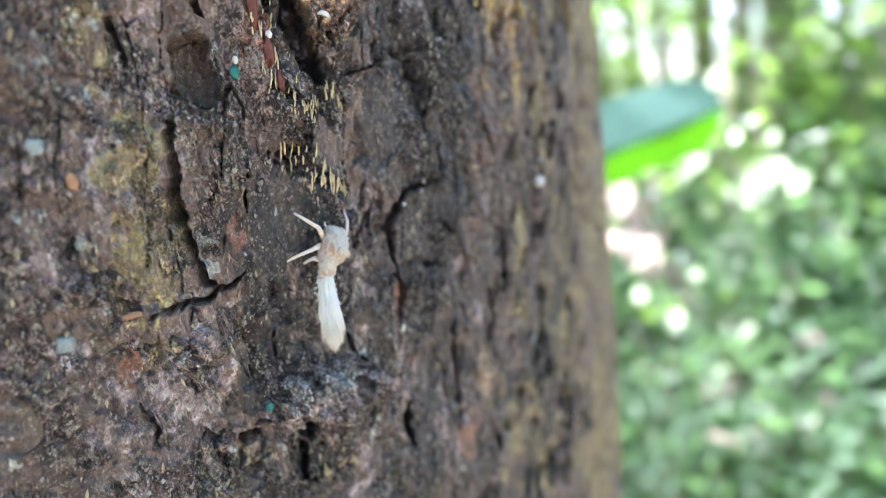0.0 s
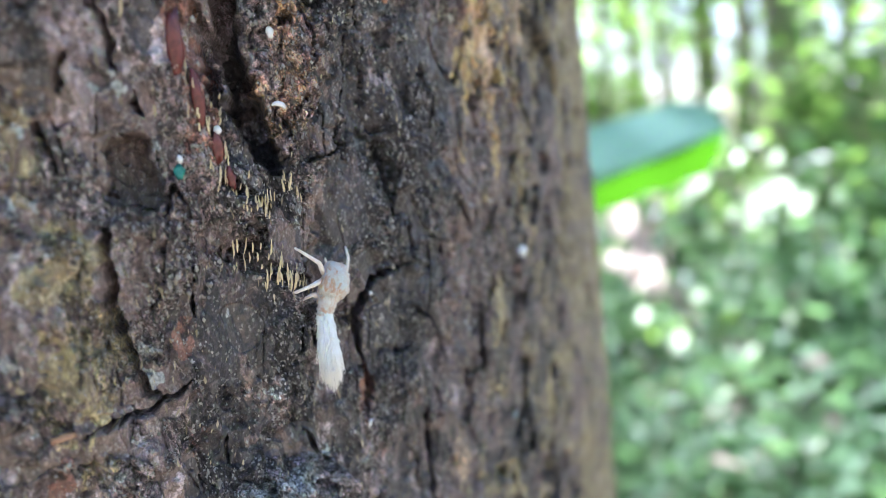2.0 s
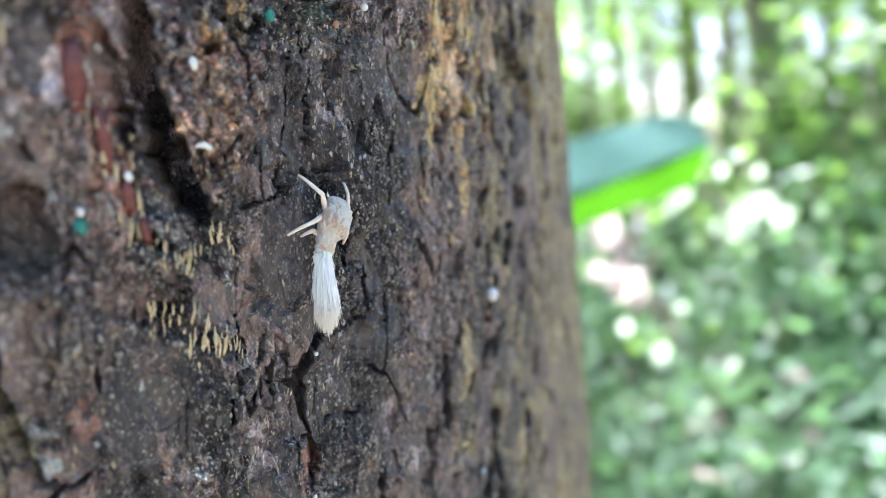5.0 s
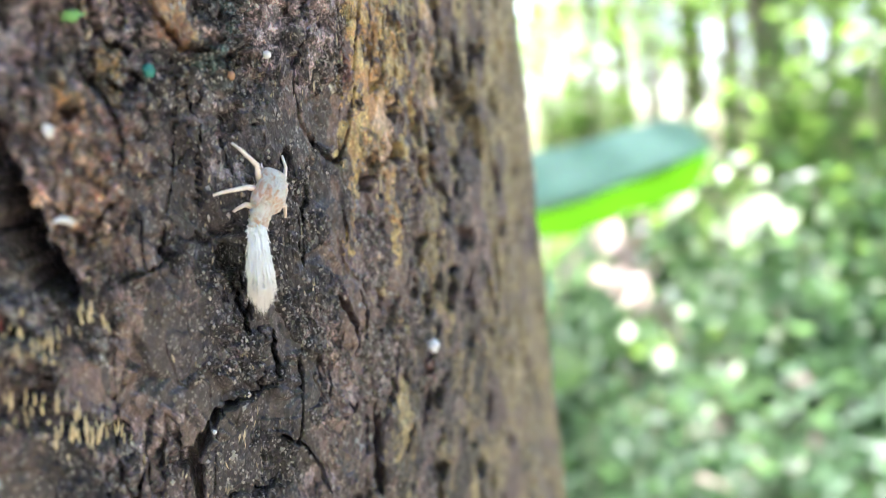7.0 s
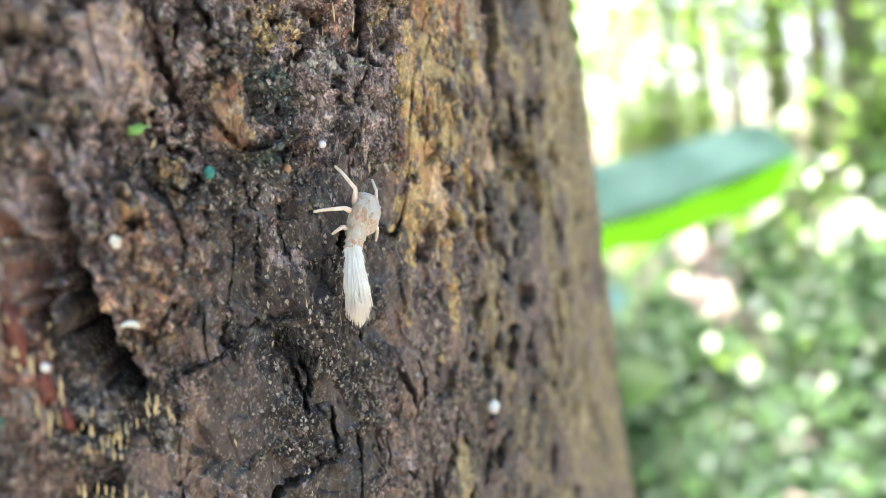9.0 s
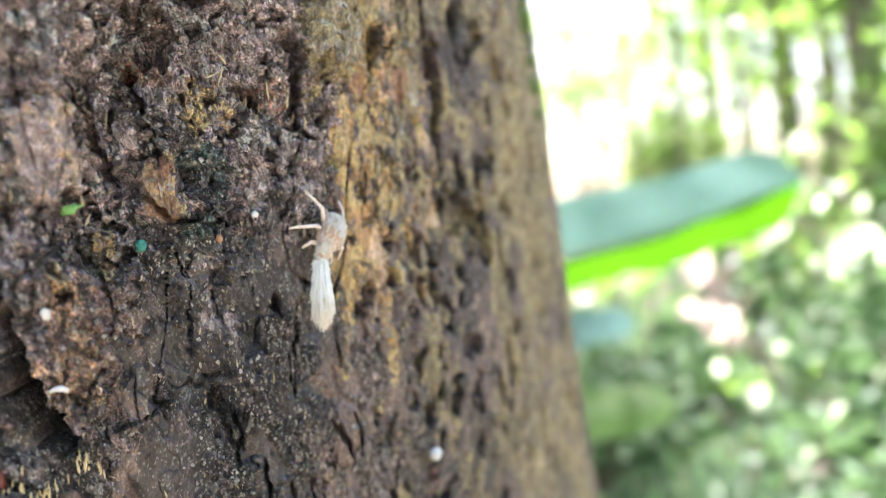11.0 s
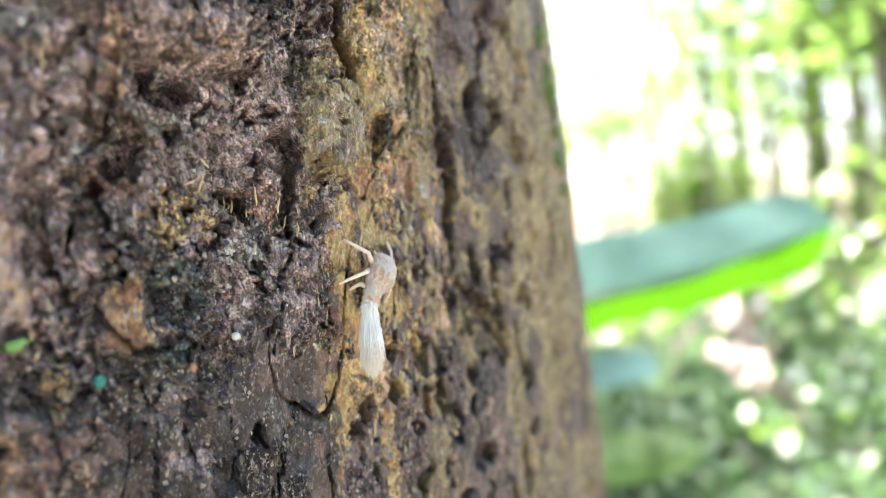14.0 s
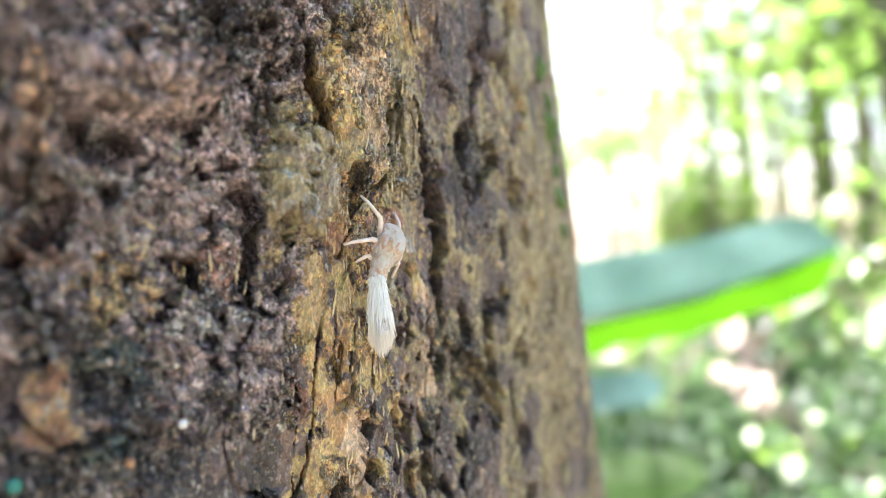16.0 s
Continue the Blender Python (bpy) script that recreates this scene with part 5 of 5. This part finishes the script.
def forest():
    ground_sheet()
    broad_leaf_plant()
    dead_branch([(0.60, 3.1, 1.10), (0.68, 3.0, 0.96), (0.80, 2.95, 0.74), (0.98, 2.9, 0.45), (1.25, 2.85, -0.05)], 0.045, "bare dead branch leaning on the forest floor, sunlit")
    dead_branch([(1.75, 3.3, 0.75), (1.62, 3.25, 0.55), (1.5, 3.2, 0.3), (1.35, 3.15, -0.05)], 0.03, "broken reddish dead branch among the shrubs")
    dead_branch([(0.28, 3.6, -0.05), (0.42, 3.5, 0.35), (0.50, 3.45, 0.62), (0.54, 3.4, 0.85)], 0.03, "bare pale dead branch standing among low plants")
    dead_branch([(1.05, 3.6, -0.05), (1.22, 3.6, 0.5), (1.30, 3.65, 0.9), (1.48, 3.7, 1.25)], 0.028, "thin bare dead branch with a side twig")
    hanging_leaves()
    # trees
    place_copies(forest_tree(6.5, 0.075, 1, LEAF, 3200, 0.10, 1.9), [at(13.6, 7.5, 0, 0), at(27, 8.5, 0, 70), at(-40, 8, 0, 20), at(100, 7, 0, 130), at(200, 8, 0, 200)])
    place_copies(forest_tree(7.0, 0.10, 2, LEAF, 2700, 0.11, 1.6), [at(18.4, 6.2, 0, 40), at(33, 6.8, 0, 10), at(-75, 7, 0, 90), at(150, 9, 0, 20), at(62, 8, 0, 160)])
    place_copies(forest_tree(6.0, 0.12, 3, LEAF, 2300, 0.11, 1.2), [at(23.5, 5.0, 0, 0), at(30, 10, 0, 40), at(-110, 8, 0, 60), at(240, 7, 0, 10), at(45, 6, 0, 200)])
    place_copies(forest_tree(8.0, 0.09, 4, LEAF, 3000, 0.12, 2.4), [at(10.0, 16, 0, 0), at(20.5, 12, 0, 80), at(4.5, 20, 0, 120), at(25.0, 15, 0, 30), at(16, 20, 0, 250), at(0.5, 24, 0, 60)])
    # the last two are unseen, added to dapple the shrubs with shade
    place_copies(forest_tree(5.0, 0.035, 5, LEAF, 420, 0.09, 1.0), [at(11.6, 5.5, 0, 0), at(15.4, 6.5, 0, 50), at(8.3, 8.0, 0, 90), at(6.0, 9.0, 0, 180), at(21.0, 5.6, 0, 140), at(-1.5, 6.7, 0, 30), at(-4.0, 6.2, 0, 200)])
    # unseen trees behind the camera, added to cut low light on the bark
    place_copies(forest_tree(7.0, 0.13, 6, LEAF, 3800, 0.13, 1.0), [at(95, 4.5, 0, 0), at(135, 5.2, 0, 50), at(165, 4.6, 0, 90), at(195, 5.4, 0, 180), at(225, 4.8, 0, 140), at(258, 5.0, 0, 240), at(290, 5.5, 0, 20)])
    # unseen trees behind the trunk, added so their crowns shade the undergrowth
    place_copies(forest_tree(5.4, 0.09, 7, LEAF, 3200, 0.12, 3.4), [at(-10, 6.0, 0, 90), at(-14, 7.6, 0, 300)])
    # shrubs
    place_copies(shrub(1.0, 0.55, 11, LEAF_COOL, 1100, 0.055), [at(20, 3.2, 0, 0, 0.8), at(24, 2.7, 0, 50, 0.8), at(27, 3.1, 0, 100, 1.1), at(8, 3.6, 0, 20, 0.8), at(33, 2.9, 0, 140), at(3, 4.2, 0, 200, 0.8), at(5.5, 3.0, 0, 310, 0.75), at(18, 4.4, 0, 250)])
    place_copies(shrub(1.5, 0.7, 12, LEAF, 1500, 0.06), [at(27, 4.2, 0, 0, 1.1), at(31, 3.6, 0, 60, 1.2), at(22.5, 5.2, 0, 120), at(36, 4.4, 0, 30, 1.2), at(13, 5.6, 0, 170, 0.75), at(40, 3.4, 0, 80)])
    place_copies(shrub(0.6, 0.5, 13, LEAF_COOL, 900, 0.05), [at(11, 2.4, 0, 0, 0.8), at(17, 2.2, 0, 40, 0.7), at(25, 2.1, 0, 90, 0.8), at(6, 2.9, 0, 150), at(30, 2.3, 0, 200), at(20, 3.5, 0, 10), at(12, 4.5, 0, 60, 1.3), at(5, 5.0, 0, 100, 1.3), at(35, 2.0, 0, 300)])
    place_copies(undergrowth(0.7, 0.6, 15, LEAF_COOL, 300, 0.15, "low clump of large soft bluish green leaves", "large drooping bluish green leaves"), [at(13, 3.9, 0, 0), at(20.5, 3.7, 0, 70, 0.85), at(27, 3.6, 0, 140), at(9, 3.4, 0, 200, 0.7), at(16.5, 3.1, 0, 260, 0.6), at(24, 4.8, 0, 30, 1.3), at(30.5, 3.0, 0, 320, 0.8)])
    place_copies(undergrowth(0.9, 0.7, 16, LEAF, 420, 0.10, "low clump of fresh yellowish green leaves", "small fresh green leaves"), [at(11, 5.0, 0, 0), at(18, 5.4, 0, 70, 1.2), at(23, 3.4, 0, 140, 0.7), at(28.5, 4.6, 0, 200, 1.2), at(5, 4.4, 0, 260), at(15, 7.0, 0, 30, 1.5)])
    place_copies(undergrowth(0.55, 0.6, 17, DRY_LEAF, 90, 0.11, "withered clump of pinkish brown dry leaves", "dry pinkish brown leaves"), [at(21, 3.2, 0, 0), at(14, 3.4, 0, 90, 0.8), at(26, 3.0, 0, 200, 1.1), at(8, 4.0, 0, 300), at(17.5, 4.6, 0, 40, 1.3)])
    place_copies(shrub(2.4, 0.8, 14, LEAF, 2000, 0.07), [at(29, 5.2, 0, 0), at(34.5, 5.0, 0, 90, 1.1), at(25, 6.6, 0, 200, 0.9), at(8.2, 7.4, 0, 70, 0.86), at(11.2, 6.8, 0, 160, 0.84), at(13.8, 7.0, 0, 250, 0.95), at(-25, 5, 0, 20), at(80, 5, 0, 0), at(120, 4.5, 0, 90), at(180, 5, 0, 0), at(-60, 4.5, 0, 40), at(220, 4.5, 0, 140)])


forest()
golden_fibres()
scattered("wood_grit", 11000, (-66, 90, -58, 82), 0.00009, 4.5, FLECK, 101, "tan wood flecks along the grain")
scattered("bark_grit", 30000, (-66, 75, -58, 82), 0.00016, 1.3, CRUMB, 102, "grey brown bark crumbs")
small_things()
NYMPH, LEGS = insect()

# seconds, millimetres round the trunk, millimetres up it, degrees of heading to the right
CLIMB = [
    (0.0, -27.7, -14.2, 27), (0.5, -25.3, -12.1, 27), (1.0, -22.7, -9.6, 28), (1.5, -20.8, -8.9, 29), (2.0, -20.0, -8.1, 29), (2.5, -18.8, -6.1, 30),
    (3.0, -16.0, -4.2, 31), (3.5, -13.0, -1.4, 32), (4.0, -12.1, -0.4, 34), (5.2, -7.6, 4.7, 35), (6.5, -3.2, 9.8, 35), (7.0, -0.9, 12.7, 35), (7.5, 0.8, 14.9, 37),
    (8.0, 2.4, 15.8, 37), (9.2, 7.4, 19.4, 36), (10.5, 12.5, 22.6, 36), (11.0, 13.8, 23.7, 40), (11.5, 15.7, 25.5, 42), (12.0, 16.1, 25.6, 43), (12.5, 19.4, 28.0, 43),
    (13.0, 20.9, 28.8, 43), (13.5, 22.6, 30.2, 40), (14.0, 24.8, 31.3, 40), (14.5, 28.3, 34.8, 41), (15.0, 29.0, 36.0, 39), (15.5, 31.4, 39.2, 40), (16.0, 32.9, 41.2, 39),
]


def motions():
    walk(NYMPH, [(t, trunk_pose(u - 0.6, v + 0.2, 0.0004, turn + 6)) for t, u, v, turn in CLIMB])
    times = [k * 0.125 for k in range(129)]
    ts, us, vs = ([row[i] for row in CLIMB] for i in range(3))
    # how far back the near fore leg and middle leg reach, in degrees
    reach = {0: ((0.0, 12), (0.5, 20), (1.0, 42), (1.5, -10), (2.0, 12), (3.0, -4), (4.0, 4), (6.5, 5), (7.0, -4), (7.5, 20), (8.0, -14), (10.5, -28), (11.5, 10), (12.0, 26), (13.5, 28), (14.5, 5), (16.0, -12)), 1: ((0.0, 5), (2.0, 5), (4.0, 24), (7.5, 8), (12.0, 5), (13.5, 28), (16.0, 8))}
    for k, (leg, hip) in enumerate(LEGS):
        phase = math.pi * (k % 2) + (0.5 if k > 2 else 0.0)
        rows = []
        for t in times:
            gone = np.interp(t, ts, us) * 0.6 + np.interp(t, ts, vs) * 0.8
            swing = 13 * math.sin(2 * math.pi * gone / 3.2 + phase)
            lift = 7 * max(0.0, math.cos(2 * math.pi * gone / 3.2 + phase))
            sign = -1 if k < 3 else 1
            if k in reach:
                swing -= np.interp(t, [q[0] for q in reach[k]], [q[1] for q in reach[k]])
            rows.append((t, pose(*hip, 0, -sign * lift, sign * swing)))
        walk(leg, rows)


motions()
